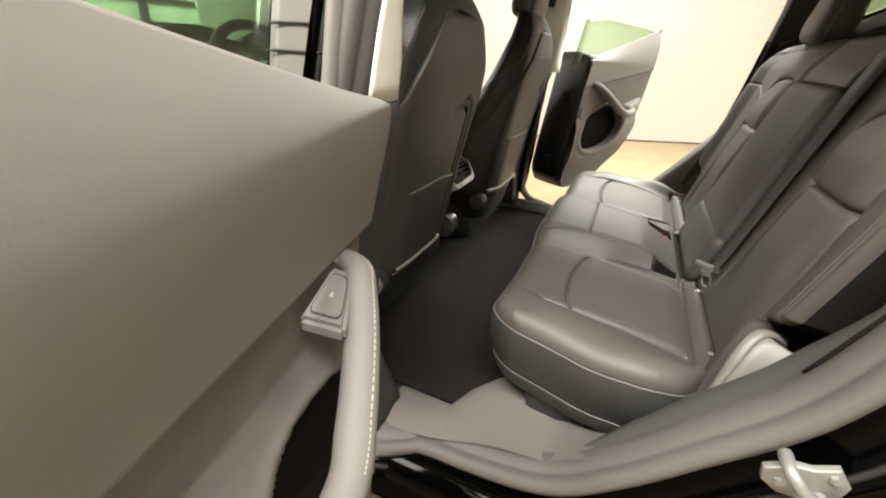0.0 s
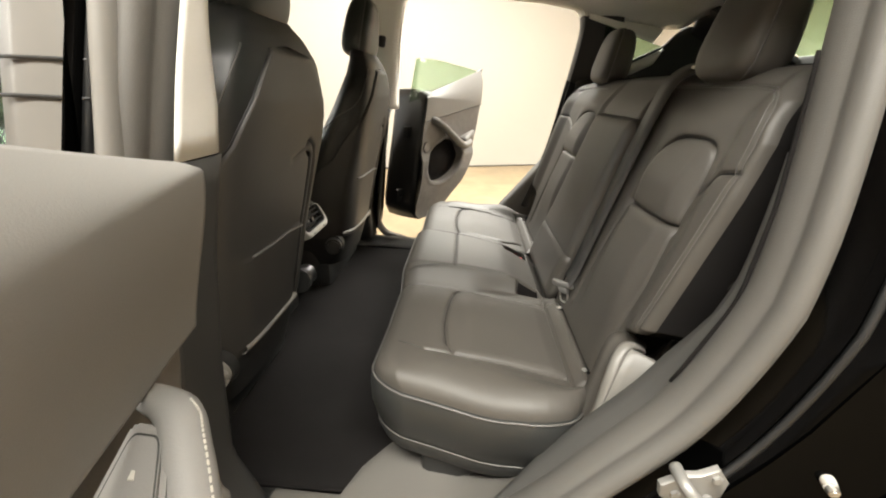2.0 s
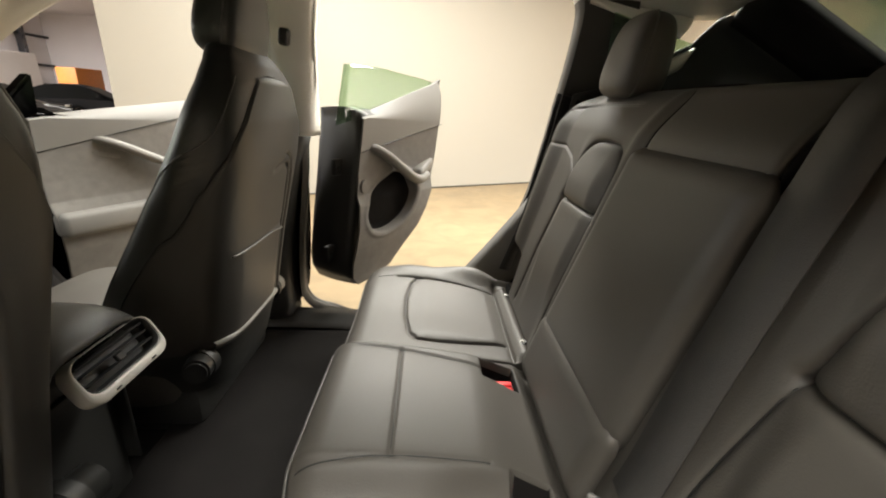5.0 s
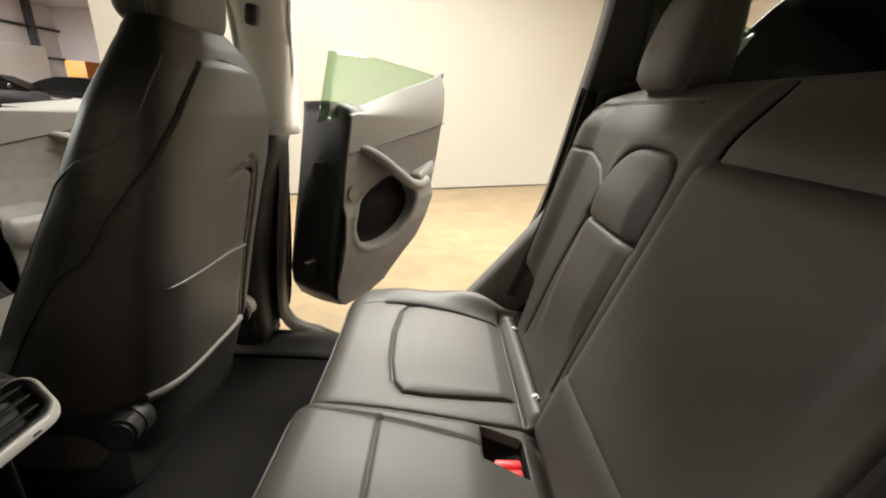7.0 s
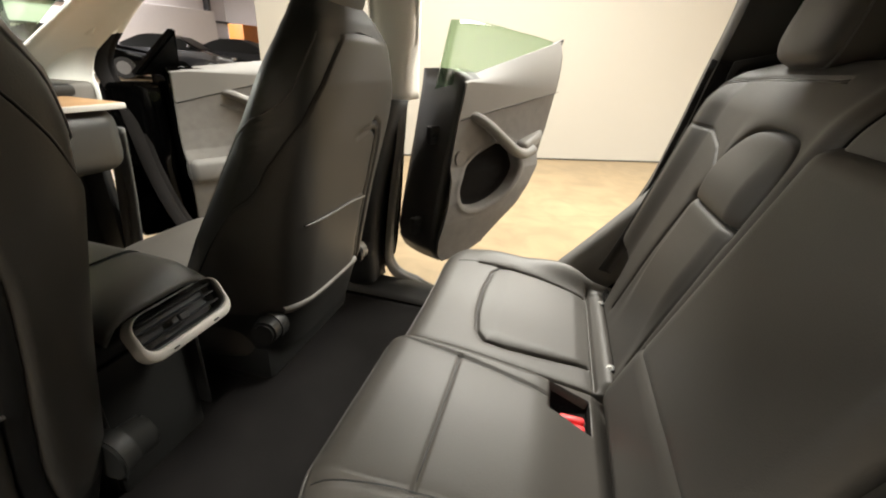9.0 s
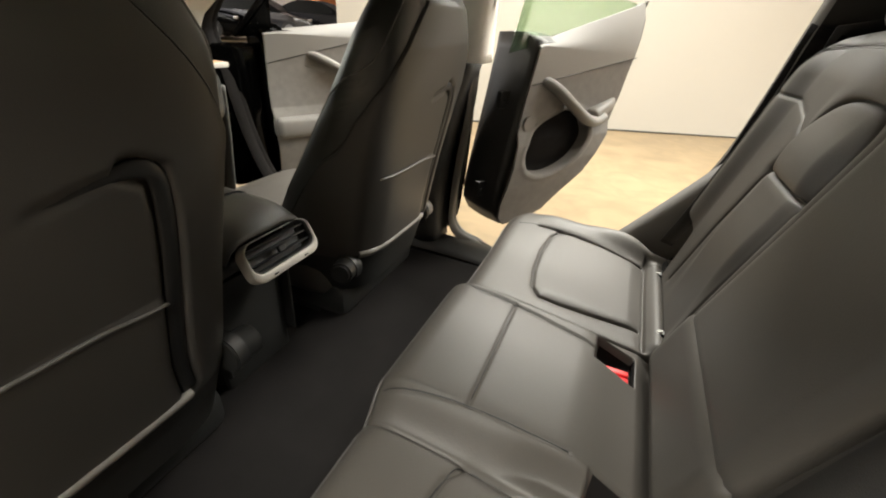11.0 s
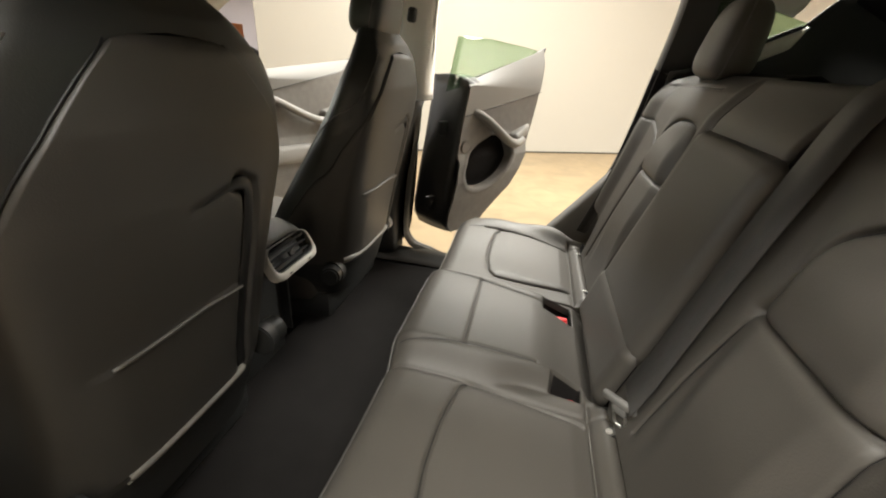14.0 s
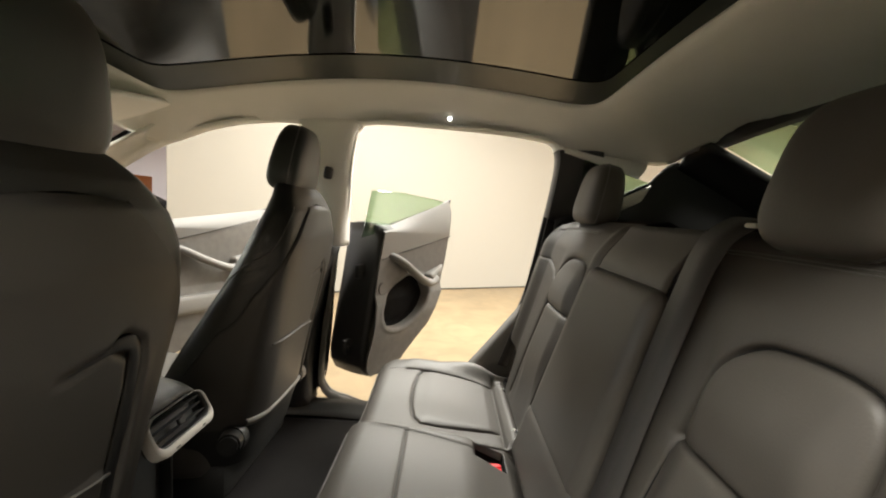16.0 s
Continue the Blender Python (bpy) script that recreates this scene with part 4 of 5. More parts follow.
def narrow(f):
    """The back is narrower than the bolsters in front."""
    return 1 - 0.11 * float(sstep(f, -0.2, 0.6))


def seat_skin_x(y, z):
    """x of the back skin at a sideways offset y from the seat's middle."""
    w, xr, xf = seat_half(z), seat_rear(z), seat_front(z)
    xc, a = (xr + xf) / 2, (xr - xf) / 2
    s = np.clip(np.abs(y / (0.89 * w)), 0, 0.999) ** (1 / 0.5)
    c = np.sqrt(np.clip(1 - s ** 2, 0, 1))
    return xc + a * c ** 0.42


def seat_point(z, q):
    """A point of the backrest's section at height z; q: degrees round it from the middle of the back."""
    w, xr, xf = float(seat_half(z)), float(seat_rear(z)), float(seat_front(z))
    c, s = math.cos(radians(q)), math.sin(radians(q))
    x = (xr - xf) / 2 * math.copysign(abs(c) ** (0.42 if c > 0 else 0.55), c)
    g = narrow(2 * x / (xr - xf))
    if c < 0:
        x += 0.05 * math.exp(-(s / 0.55) ** 4) * np.interp(z, [0.5, 0.8, 1.15], [1, 1, 0.2])
    return np.array(((xr + xf) / 2 + x, w * g * math.copysign(abs(s) ** 0.5, s), z))


def shell_edge(z):
    """Degrees at which the back shell meets the leather front."""
    return float(np.interp(z, [0.44, 0.50, 0.60, 0.733, 0.842, 0.949, 1.0, 1.03, 1.064, 1.09, 1.117, 1.15, 1.19, 1.20], [112, 110, 105, 97.5, 90.5, 86, 75, 58, 47, 39, 31, 23, 13, 0.5]))


# One cover plastic in two tones: dark for the shaded inner side, pale for the lit outer.
CAP_SHADED = material("satin_plastic_shaded", (0.020, 0.020, 0.019), 0.30, vary=0.06)
CAP_LIT = material("satin_plastic_lit", (0.27, 0.26, 0.24), 0.28, vary=0.06)


def front_seat(m, lip_from, strip_from, cap_at, outer_side):
    seat = thing("front_seat", "black leather front seat with a vinyl back shell and map pocket", "car seat", "front seats")
    zs = np.concatenate([np.linspace(0.44, 1.14, 44), np.linspace(1.145, 1.205, 14), np.linspace(1.21, 1.25, 10), [1.256, 1.262, 1.265, 1.268]])
    P = np.zeros((len(zs), 90, 3))
    for i, z in enumerate(zs):
        e = shell_edge(z) - 0.2 if z < 1.2 else 0.0
        for j in range(90):
            P[i, j] = seat_point(z, e + (360 - 2 * e) * j / 89)
    sheet("backrest", P, LEATHER_SHADED, seat)
    hook = [(-0.005, 0.976), (0.04, 0.988), (0.085, 0.995), (0.112, 0.980), (0.119, 0.93), (0.118, 0.85), (0.112, 0.75), (0.108, 0.66), (0.116, 0.590)]
    P = np.zeros((130, 120, 3))
    zz = np.linspace(0.44, 1.197, 130)
    for i, z in enumerate(zz):
        e = shell_edge(z)
        # even steps across the back: the section's angle grows with the square of the offset
        for j in range(120):
            v = -1 + 2 * j / 119
            P[i, j] = seat_point(z, math.copysign(e * abs(v) ** 1.6, v))
    Y, Z = P[..., 1], P[..., 2]
    arc = np.abs(np.linspace(-1, 1, 120))[None, :]
    off = 0.006 - 0.009 * sstep(arc, 0.965, 1.0) - 0.009 * sstep(Z, 1.185, 1.197)
    flat = sstep(0.18 - np.abs(Y), 0.0, 0.02)
    off = off + -0.011 * (1 - sstep(seg_dist(Y, Z, hook[2:]), 0.010, 0.022)) * flat + groove(seg_dist(Y, Z, hook[:3]), 0.006, 0.004) * flat
    off = off + 0.003 * sstep(-seg_dist(Y, Z, [(0.140, 0.60), (0.136, 0.95)]), -0.03, 0.0) * flat
    off = off + 0.005 * sstep(-Z, -0.805, -0.798) * sstep(-np.abs(Y + 0.035), -0.165, -0.10) * sstep(Z, 0.575, 0.585)
    P[..., 0] += off
    two_tone(sheet("back_shell", P, SHELL, seat, "charcoal vinyl back shell"), BLACK, lambda c: c.z < 0.563)
    hl = smooth_line(hook, 6)
    hl = np.stack([seat_skin_x(hl[:, 0], hl[:, 1]) + 0.0005, hl[:, 0], hl[:, 1]], 1)
    # Flat black tube laid along the recess for the shading in it.
    tube("groove_shade", hl + np.array([0.001, 0, 0]), np.interp(np.arange(len(hl)), [0, 14, len(hl)], [0.0015, 0.0125, 0.0135]), RUBBER, seat, "dark strip putting shade into the back shell channel", n=8, flat=0.3, up=(1, 0, 0))
    for s in (-1, 1):
        ln = np.array([seat_point(z, s * (shell_edge(z) + 0.5)) * np.array([1, 1.004, 1]) for z in np.linspace(0.50, 1.19, 40)])
        tube("shell_gap", ln, 0.0018, RUBBER, seat, "dark gap round the back shell", n=6)
        ln = np.array([seat_point(z, s * min(150, shell_edge(z) + np.interp(z, [0.5, 0.75, 0.96, 1.18], [22, 26, 34, 46]))) * np.array([1, 1.002, 1]) for z in np.linspace(0.52, 1.19, 40)])
        tube("side_seam", ln, 0.0018, PIPING, seat, "stitched side seam", n=6)
    py = np.linspace(lip_from, 0.100, 24)
    skin = lambda y, z, d: np.stack([seat_skin_x(y, z) + d, y, z], 1)
    lip_z = 0.803 - 0.010 * sstep(py, 0.0, 0.098)
    tube("pocket_lip", skin(py, lip_z, 0.0115), 0.0026, PIPING, seat, "piped map pocket lip", n=8)
    py = np.linspace(strip_from, 0.114, 24)
    P = np.array([skin(py, z + 0 * py, dx) for dx, z in ((0.004, 0.590), (0.014, 0.587), (0.016, 0.577), (0.012, 0.567), (0.0, 0.565))])
    sheet("lower_trim_strip", P, LIP, seat, "silver-grey plastic lower trim strip")
    pillow("headrest", 0.27, 0.12, 0.205, LEATHER_SHADED, seat, pose(-0.478, 0, 1.335, 0, 9, 0), "black leather headrest", 0.62, 0.45)
    for s in (-1, 1):
        part("recliner_cover", rod((cap_at[0], s * 0.215, cap_at[1]), (cap_at[0] + 0.012, s * 0.268, cap_at[1] + 0.004), 0.033, 0.030, 28, 0.006), CAP_LIT if s == outer_side else CAP_SHADED, seat, "round satin recliner cover, lit or shaded tone by side")
        part("recliner_ring", rod((cap_at[0], s * 0.20, cap_at[1]), (cap_at[0], s * 0.232, cap_at[1]), 0.040, 0.038, 28, 0.004), BLACK, seat, "black recliner collar")
        part("seat_rail", box((-1.05, s * 0.19 - 0.02, 0.325), (-0.62, s * 0.19 + 0.02, 0.365), 0.006), BLACK, seat)
    # seat cushion
    rings = []
    for i in range(12):
        z = 0.40 + 0.20 * i / 11
        g = math.sin(min(1, (i + 1.5) / 4) * math.pi / 2) * math.cos(max(0, i - 8) / 3 * 0.6)
        ring = []
        for j in range(48):
            q = 2 * math.pi * j / 48
            x = math.copysign(abs(math.cos(q)) ** 0.4, math.cos(q)) * 0.27 * g
            y = math.copysign(abs(math.sin(q)) ** 0.4, math.sin(q)) * 0.25 * g
            ring.append((-0.87 + x, y, z + 0.02 * (-x) / 0.27))
        rings.append(ring)
    loft("seat_cushion", rings, LEATHER, seat)
    for wy in (-0.10, 0.12):
        tube("wire_loop", smooth_line([(-0.66, wy - 0.05, 0.40), (-0.62, wy - 0.03, 0.372), (-0.60, wy + 0.01, 0.360), (-0.61, wy + 0.05, 0.372), (-0.65, wy + 0.07, 0.41)], 6), 0.004, RUBBER, seat, "black cable loop under the seat", n=8)
    part("seat_base", box((-1.05, -0.22, 0.34), (-0.58, 0.22, 0.45), 0.03), BLACK, seat)
    seat.matrix_basis = m
    return seat


front_seat(pose(0, -0.418, 0), -0.150, -0.150, (-0.525, 0.577), -1)
front_seat(pose(0.012, 0.425, 0), -0.190, -0.208, (-0.560, 0.540), 1)

# centre console -----------------------------------------------------------
console = thing("centre_console", "dark centre console with rear air vents in a silver bezel", "console")
CY = -0.043
LID = material("charcoal_lid_vinyl", (0.060, 0.058, 0.053), 0.45, vary=0.06, bump=0.08, bump_scale=500)
part("console_body", box((-1.30, CY - 0.105, 0.32), (-0.66, CY + 0.105, 0.66), 0.02, 3), BLACK, console)
P = np.zeros((14, 12, 3))
prof = smooth_line([(-1.25, 0.785), (-0.90, 0.79), (-0.66, 0.787), (-0.60, 0.780), (-0.566, 0.766), (-0.546, 0.750)], 3)[:14]
for i in range(14):
    for j in range(12):
        s = -1 + 2 * j / 11
        P[i, j] = (prof[i, 0], CY + 0.108 * s, prof[i, 1] - 0.03 * abs(s) ** 6)
sheet("armrest_lid", P, LID, console, "charcoal padded armrest lid", 0.012)
tube("lid_split", [(-0.705, CY + 0.104 * v, 0.7905 - 0.03 * abs(v) ** 6) for v in np.linspace(-1, 1, 15)], 0.0022, RUBBER, console, "dark split across the armrest lid", n=6)
for s in (-1, 1):
    part("console_side", box((-1.2, CY + s * 0.104 - 0.004, 0.40), (-0.62, CY + s * 0.104 + 0.004, 0.755), 0.003, 1), BLACK, console)
bez = round_rect(-0.094, -0.042, 0.094, 0.042, 0.026, 6)[:-1]
vm = pose(-0.540, CY + 0.020, 0.710, 0, -28, 0)


def vent_ring(name, steps, mat, label):
    rings = [[vm @ Vector((dx, y * (1 - gy / 0.094), z * (1 - gz / 0.042) + gz * 0.96)) for y, z in bez] for gy, gz, dx in steps]
    rings.append(rings[0])
    return loft(name, rings, mat, console, label, caps=False)


vent_ring("vent_trim", ((0, 0, -0.022), (0, 0, 0.001), (0.001, 0.001, 0.005), (0.005, 0.007, 0.006), (0.0065, 0.009, 0.004), (0.007, 0.0095, -0.022)), SATIN, "satin silver vent surround")
vent_ring("vent_bezel", ((0.0068, 0.0092, -0.02), (0.0068, 0.0092, 0.003), (0.008, 0.0105, 0.003), (0.009, 0.0115, -0.02)), BLACK, "black inner vent frame")
part("vent_back", box((-0.05, -0.080, -0.031), (-0.025, 0.080, 0.031), 0.01, 1, vm), BLACK, console)
for z in (-0.006, 0.012, 0.028):
    part("vent_slat", box((-0.022, -0.076, z - 0.0015), (0.0, 0.076, z + 0.0015), 0.001, 1, vm), RUBBER, console)
part("vent_tab_slider", box((-0.006, -0.010, -0.004), (0.003, 0.010, 0.010), 0.002, 1, vm), RUBBER, console, "small black vent slider")
for y in (-0.045, 0.045):
    part("vent_tab", box((0.003, y - 0.006, -0.0375), (0.0072, y + 0.006, -0.0345), 0.001, 1, vm), RUBBER, console)
part("rear_panel", box((-0.665, CY - 0.10, 0.34), (-0.645, CY + 0.10, 0.63), 0.012), BLACK, console)

# dashboard ----------------------------------------------------------------
dash = thing("dashboard", "dark dashboard with a wood trim band", "dashboard")
part("cowl_top", box((-2.05, -0.72, 0.93), (-1.70, 0.70, 1.00), 0.03, 3), BLACK, dash, "black cowl behind the dashboard")
part("dash_body", box((-1.72, -0.70, 0.76), (-1.29, 0.555, 0.963), 0.06, 4), LEATHER_SHADED, dash)
part("wood_band", box((-1.52, -0.69, 0.962), (-1.285, 0.56, 0.974), 0.004), WOOD, dash, "open-pore wood trim band")
part("band_edge", box((-1.287, -0.69, 0.956), (-1.276, 0.56, 0.973), 0.003), SATIN, dash, "pale silver edge strip")
part("dash_top", box((-1.75, -0.68, 0.97), (-1.52, 0.60, 1.01), 0.015), BLACK, dash)
part("dash_corner", box((-2.02, 0.48, 0.80), (-1.60, 0.73, 1.008), 0.02, 3), DOOR_DARK, dash, "charcoal corner of the dashboard at the pillar foot")
part("footwell_side", box((-1.98, 0.66, 0.33), (-1.60, 0.70, 0.86), 0.01, 2), BLACK, dash, "black carpeted footwell side")
for x in (-1.535, -1.490):
    tube("footwell_trim", smooth_line([(x - 0.055, 0.680, 0.36), (x - 0.035, 0.682, 0.50), (x - 0.010, 0.684, 0.70), (x + 0.005, 0.684, 0.86)], 5), 0.024, FLANGE, dash, "charcoal ridged footwell trim", n=12, flat=0.5)

# doors --------------------------------------------------------------------
# local axes of a door: s along it from the hinge (x), inwards to the cabin (y), z up


STRAP = [(0.040, -0.040, 0.992), (0.075, -0.004, 0.984), (0.125, 0.018, 0.955), (0.195, 0.034, 0.905), (0.265, 0.040, 0.862), (0.325, 0.040, 0.842), (0.40, 0.030, 0.852)]
NEAR_STRAP = [(0.116, -0.028, 0.920), (0.134, 0.000, 0.918), (0.156, 0.012, 0.906), (0.20, 0.030, 0.877), (0.26, 0.048, 0.842), (0.30, 0.055, 0.822), (0.40, 0.050, 0.812)]
FRONT_STRAP = [(q[0] + 0.09, q[1], q[2] - 0.02) for q in STRAP]


def door(name, label, length=0.62, drop=0.0, slope=0.17, arm=0.33, plate=0.940, speaker=True, rim=(1.103, 0.25), end=True, tuck=0.004, hollow=1.0, thick=1.25, belt=False, strap_line=STRAP, seam0=0.995, bulge=1.0, pocket=True, hinge_s=(-0.05, -0.085, -0.095, -0.062, -0.033, 0.008), shelf=0.12, pad_z=(0.826, 0.880), corners=((0.100, -0.040), (0.128, -0.004), (0.200, 0.014), (0.194, -0.042)), end_mat=None):
    root = thing(name, label, "car door", "car doors")
    k = length / 0.62
    top = lambda s: rim[0] + rim[1] * s / k
    edge = lambda z: float(np.interp(z + drop, [0.46, 0.50, 0.56, 0.74, 0.876, 1.105], hinge_s))
    outline = [(edge(z - drop) + 0.014, z) for z in (0.86, 0.70, 0.56, 0.48)] + [ (0.10, 0.462), (0.22, 0.487), (0.387, 0.62), (0.485, 0.76), (0.54, 0.90), (0.556, 1.09)]
    low = lambda s: np.interp(s / k, [-0.075, -0.03, 0.10, 0.22, 0.387, 0.485, 0.54, 0.575, 0.62], [0.50, 0.465, 0.462, 0.49, 0.63, 0.77, 0.92, 1.09, 1.20]) - drop
    seam = lambda s: seam0 + slope * s / k - drop

    def depth(s, z):
        zc = min(rim[0] - 0.003 - 0.05 * s / k, top(s) - 0.012)
        if z > zc:
            d = -0.045 * ((z - zc) / (top(s) - zc)) ** 1.6
        else:
            d = -tuck * float(sstep(zc - z, 0.0, 0.15))
        if z < seam(s):
            d = np.interp(z + drop, [0.46, 0.50, 0.62, 0.70, 0.78, 0.84, 0.90, 0.95, 1.10], [-0.03, 0.0, 0.022, 0.028, 0.020, -0.010, -0.040, -0.036, -0.030])
            d = bulge * d if d > 0 else shelf * d
            a_, b_ = s / k - 0.172, z + drop - 0.768
            e = math.hypot((0.955 * a_ + 0.297 * b_) / (0.190 * hollow), (0.955 * b_ - 0.297 * a_) / (0.108 * hollow))
            if pocket:
                d -= 0.062 * float(sstep(np.array(1.0 - e), 0.0, 0.10))
                d += 0.004 * math.exp(-((e - 1.09) / 0.05) ** 2)
        return d

    for nm, lo_f, hi_f, nz, lab in (("upper_trim", lambda s: max(seam(s), low(s) + 0.02) + 0.001, top, 40, "grey soft-touch upper door trim"), ("lower_trim", low, lambda s: max(seam(s), low(s) + 0.02) - 0.001, 84, "grey lower door trim with a map pocket")):
        nz = int(1.5 * nz)
        P = np.zeros((140, nz, 3))
        for i in range(140):
            a = i / 139
            for j in range(nz):
                # the hinge edge leans with height
                z_hi, z_lo = hi_f(length * a), lo_f(length * a)
                z = z_lo + (z_hi - z_lo) * j / (nz - 1)
                s0 = edge(z)
                s = s0 + (length - s0) * a
                P[i, j] = (s, depth(s, z), z)
        sheet(nm, P, DOOR_GREY if nm == "upper_trim" else DOOR_INSERT, root, lab, 0.006)
    line = [(q, depth(q, seam(q) + 0.002) + 0.0005, seam(q)) for q in np.linspace(edge(seam(0)) + 0.01, length - 0.03, 40)]
    if shelf < 1:
        tube("trim_seam", line, 0.0016, RUBBER, root, "dark seam in the door trim", n=5)
    # structure and outer skin
    for nm, y0, y1, ms, dz in (("door_frame", -0.125, -0.100, PAINT, 0.045), ("outer_skin", -0.160, -0.128, PAINT, 0.032)):
        bm = bmesh.new()
        pts = [(-0.005, top(0) - dz)] + [(q[0] * k if q[0] > 0 else q[0], q[1] - drop + dz) for q in outline] + [(length - 0.01, top(length) - dz - 0.01)]
        a = [bm.verts.new((x, y0, z)) for x, z in pts]
        b = [bm.verts.new((x, y1, z)) for x, z in pts]
        bm.faces.new(a)
        bm.faces.new(b[::-1])
        for i in range(len(pts)):
            bm.faces.new((a[i], a[(i + 1) % len(pts)], b[(i + 1) % len(pts)], b[i]))
        bmesh.ops.recalc_face_normals(bm, faces=bm.faces)
        bmesh.ops.bevel(bm, geom=bm.edges[:], offset=0.010, segments=2, affect="EDGES")
        part(nm, bm, ms, root, "glossy black painted door shell")
    P = np.zeros((14, 12, 3))
    for i in range(14):
        for j in range(12):
            f = min(1, max(0, (j - 1) / 9))
            y = -0.012 - 0.19 * f
            crown = top(edge(top(0))) + 0.004 + 0.030 * math.sin(min(1, f * 2.2) * math.pi / 2) * (1 - 0.35 * f)
            z = 0.468 - drop + (crown - 0.468 + drop) * min(1, i / 12)
            P[i, j] = (edge(z) - 0.006 - 0.010 * math.sin(f * math.pi) + (0.05 if j in (0, 11) else 0) + (0.10 if i == 13 else 0), y, z)
    if end:
        sheet("door_end", P, end_mat or BLACK, root, "black hinge end of the door", 0.004)
    for z in (0.60, 0.92):
        hinge = part("hinge", box((edge(z - drop) - 0.05, -0.10, z - 0.03 - drop), (edge(z - drop) + 0.02, -0.072, z + 0.03 - drop), 0.006), end_mat or BLACK, root, "black painted door hinge")
        part("hinge_bolt", rod((edge(z - drop) - 0.035, -0.072, z - drop), (edge(z - drop) - 0.035, -0.064, z - drop), 0.008, 0.007, 6), end_mat or BLACK, hinge)
    # belt tip at the rear end of the window line
    bm = bmesh.new()
    vs = [bm.verts.new(v) for v in ((length - 0.06, -0.06, top(length - 0.06) - 0.002), (length + 0.028, -0.06, top(length) + 0.010), (length - 0.005, -0.06, top(length) - 0.05),
                                    (length - 0.06, -0.046, top(length - 0.06) - 0.002), (length + 0.028, -0.046, top(length) + 0.010), (length - 0.005, -0.046, top(length) - 0.05))]
    for f in ((0, 1, 2), (5, 4, 3), (0, 3, 4, 1), (1, 4, 5, 2), (2, 5, 3, 0)):
        bm.faces.new([vs[q] for q in f])
    part("belt_tip", bm, BLACK, root, "black window-line end cap")
    if pocket:
        # Black sheet over the pocket floor, in place of the shade inside.
        P = np.zeros((10, 41, 3))
        for i in range(10):
            for j in range(41):
                e, q = 0.004 + 0.93 * i / 9, 2 * math.pi * j / 40
                a_, b_ = 0.190 * hollow * e * math.cos(q), 0.108 * hollow * e * min(math.sin(q), 0.66)
                s, z = (0.172 + 0.955 * a_ - 0.297 * b_) * k, 0.768 + 0.955 * b_ + 0.297 * a_ - drop
                P[i, j] = (s, min(depth(s, z), -0.01) + 0.005, z)
        sheet("pocket_shade", P, CARPET, root, "dark sheet putting shade into the map pocket")
    if belt:
        tube("belt_seal", [(0.0, -0.050, top(0) + 0.001), (length * 0.5, -0.050, top(length / 2) + 0.001), (length, -0.050, top(length) + 0.001)], 0.005, RUBBER, root, "black window belt seal", n=6)
    # pull strap from the trim down to the armrest
    line = smooth_line(strap_line, 6)
    line = np.stack([line[:, 0] * k, line[:, 1], line[:, 2]], 1)
    tube("pull_strap", line, np.interp(np.arange(len(line)), [0, 6, 14, 24, 36], [0.013, 0.019, 0.021, 0.022, 0.020]) * thick, DOOR_GREY, root, "grey padded pull strap", n=16, flat=0.75)
    st = smooth_line(line[5:32:3] + np.array([0.0, 0.0165, 0.009]) * thick, 4)
    seg = np.linspace(0, len(st) - 1, 84) + np.tile((-0.04, 0.04), 42) * (len(st) - 1) / 83 * 4
    for q in range(0, 82, 2):
        a, b = (st[int(v)] + (st[min(int(v) + 1, len(st) - 1)] - st[int(v)]) * (v - int(v)) for v in (seg[q], seg[q + 1]))
        part("stitch", rod(a, b, 0.0008, None, 5), STITCH, root)
    pad = box((arm * k, -0.05, pad_z[0]), (0.515 * k, 0.048, pad_z[1]), 0.018, 3)
    for v in pad.verts:
        v.co.z += 0.22 * (v.co.x / k - 0.33)
        v.co.y -= 0.5 * max(0, v.co.x / k - 0.42) * (v.co.y > 0)
    part("armrest", pad, DOOR_GREY, root, "grey padded armrest")
    # switch panel beside the top of the strap
    quad = [Vector((x * k, y, plate - 0.36 * (x - 0.15) + 0.10 * y)) for x, y in corners]
    mid = (quad[0] + quad[1] + quad[2] * 1.15 + quad[3] * 1.15) / 4.3

    def prism(pts, lo, hi, bev, soft=0.0):
        if soft:
            pts = [(p + (pts[i_ - 1] - p) * soft) * (1 - v) ** 2 + p * 2 * v * (1 - v) + (p + (pts[(i_ + 1) % 4] - p) * soft) * v * v for i_, p in enumerate(pts) for v in (0, 0.25, 0.5, 0.75, 1)]
        bm = bmesh.new()
        a_ = [bm.verts.new(p + Vector((0, 0, hi))) for p in pts]
        b_ = [bm.verts.new(p + Vector((0, 0, lo))) for p in pts]
        bm.faces.new(a_)
        bm.faces.new(b_[::-1])
        n_ = len(pts)
        for i_ in range(n_):
            bm.faces.new((a_[i_], b_[i_], b_[(i_ + 1) % n_], a_[(i_ + 1) % n_]))
        bmesh.ops.recalc_face_normals(bm, faces=bm.faces)
        bmesh.ops.bevel(bm, geom=bm.edges[:], offset=bev, segments=2, affect="EDGES")
        return bm

    part("switch_plate", prism(quad, -0.016, 0.0, 0.004), DOOR_GREY, root, "grey switch panel")
    part("switch_gap", prism([mid + (q - mid) * 0.74 for q in quad], -0.004, 0.0005, 0.0003, 0.22), BLACK, root)
    sw = part("window_switch", prism([mid + (q - mid) * 0.69 for q in quad], -0.004, 0.0012, 0.0006, 0.22), DOOR_GREY, root, "grey window switch with a small window mark")
    part("switch_mark", prism([mid + (q - mid) * 0.08 for q in quad], 0.001, 0.0022, 0.0002), STITCH, sw)
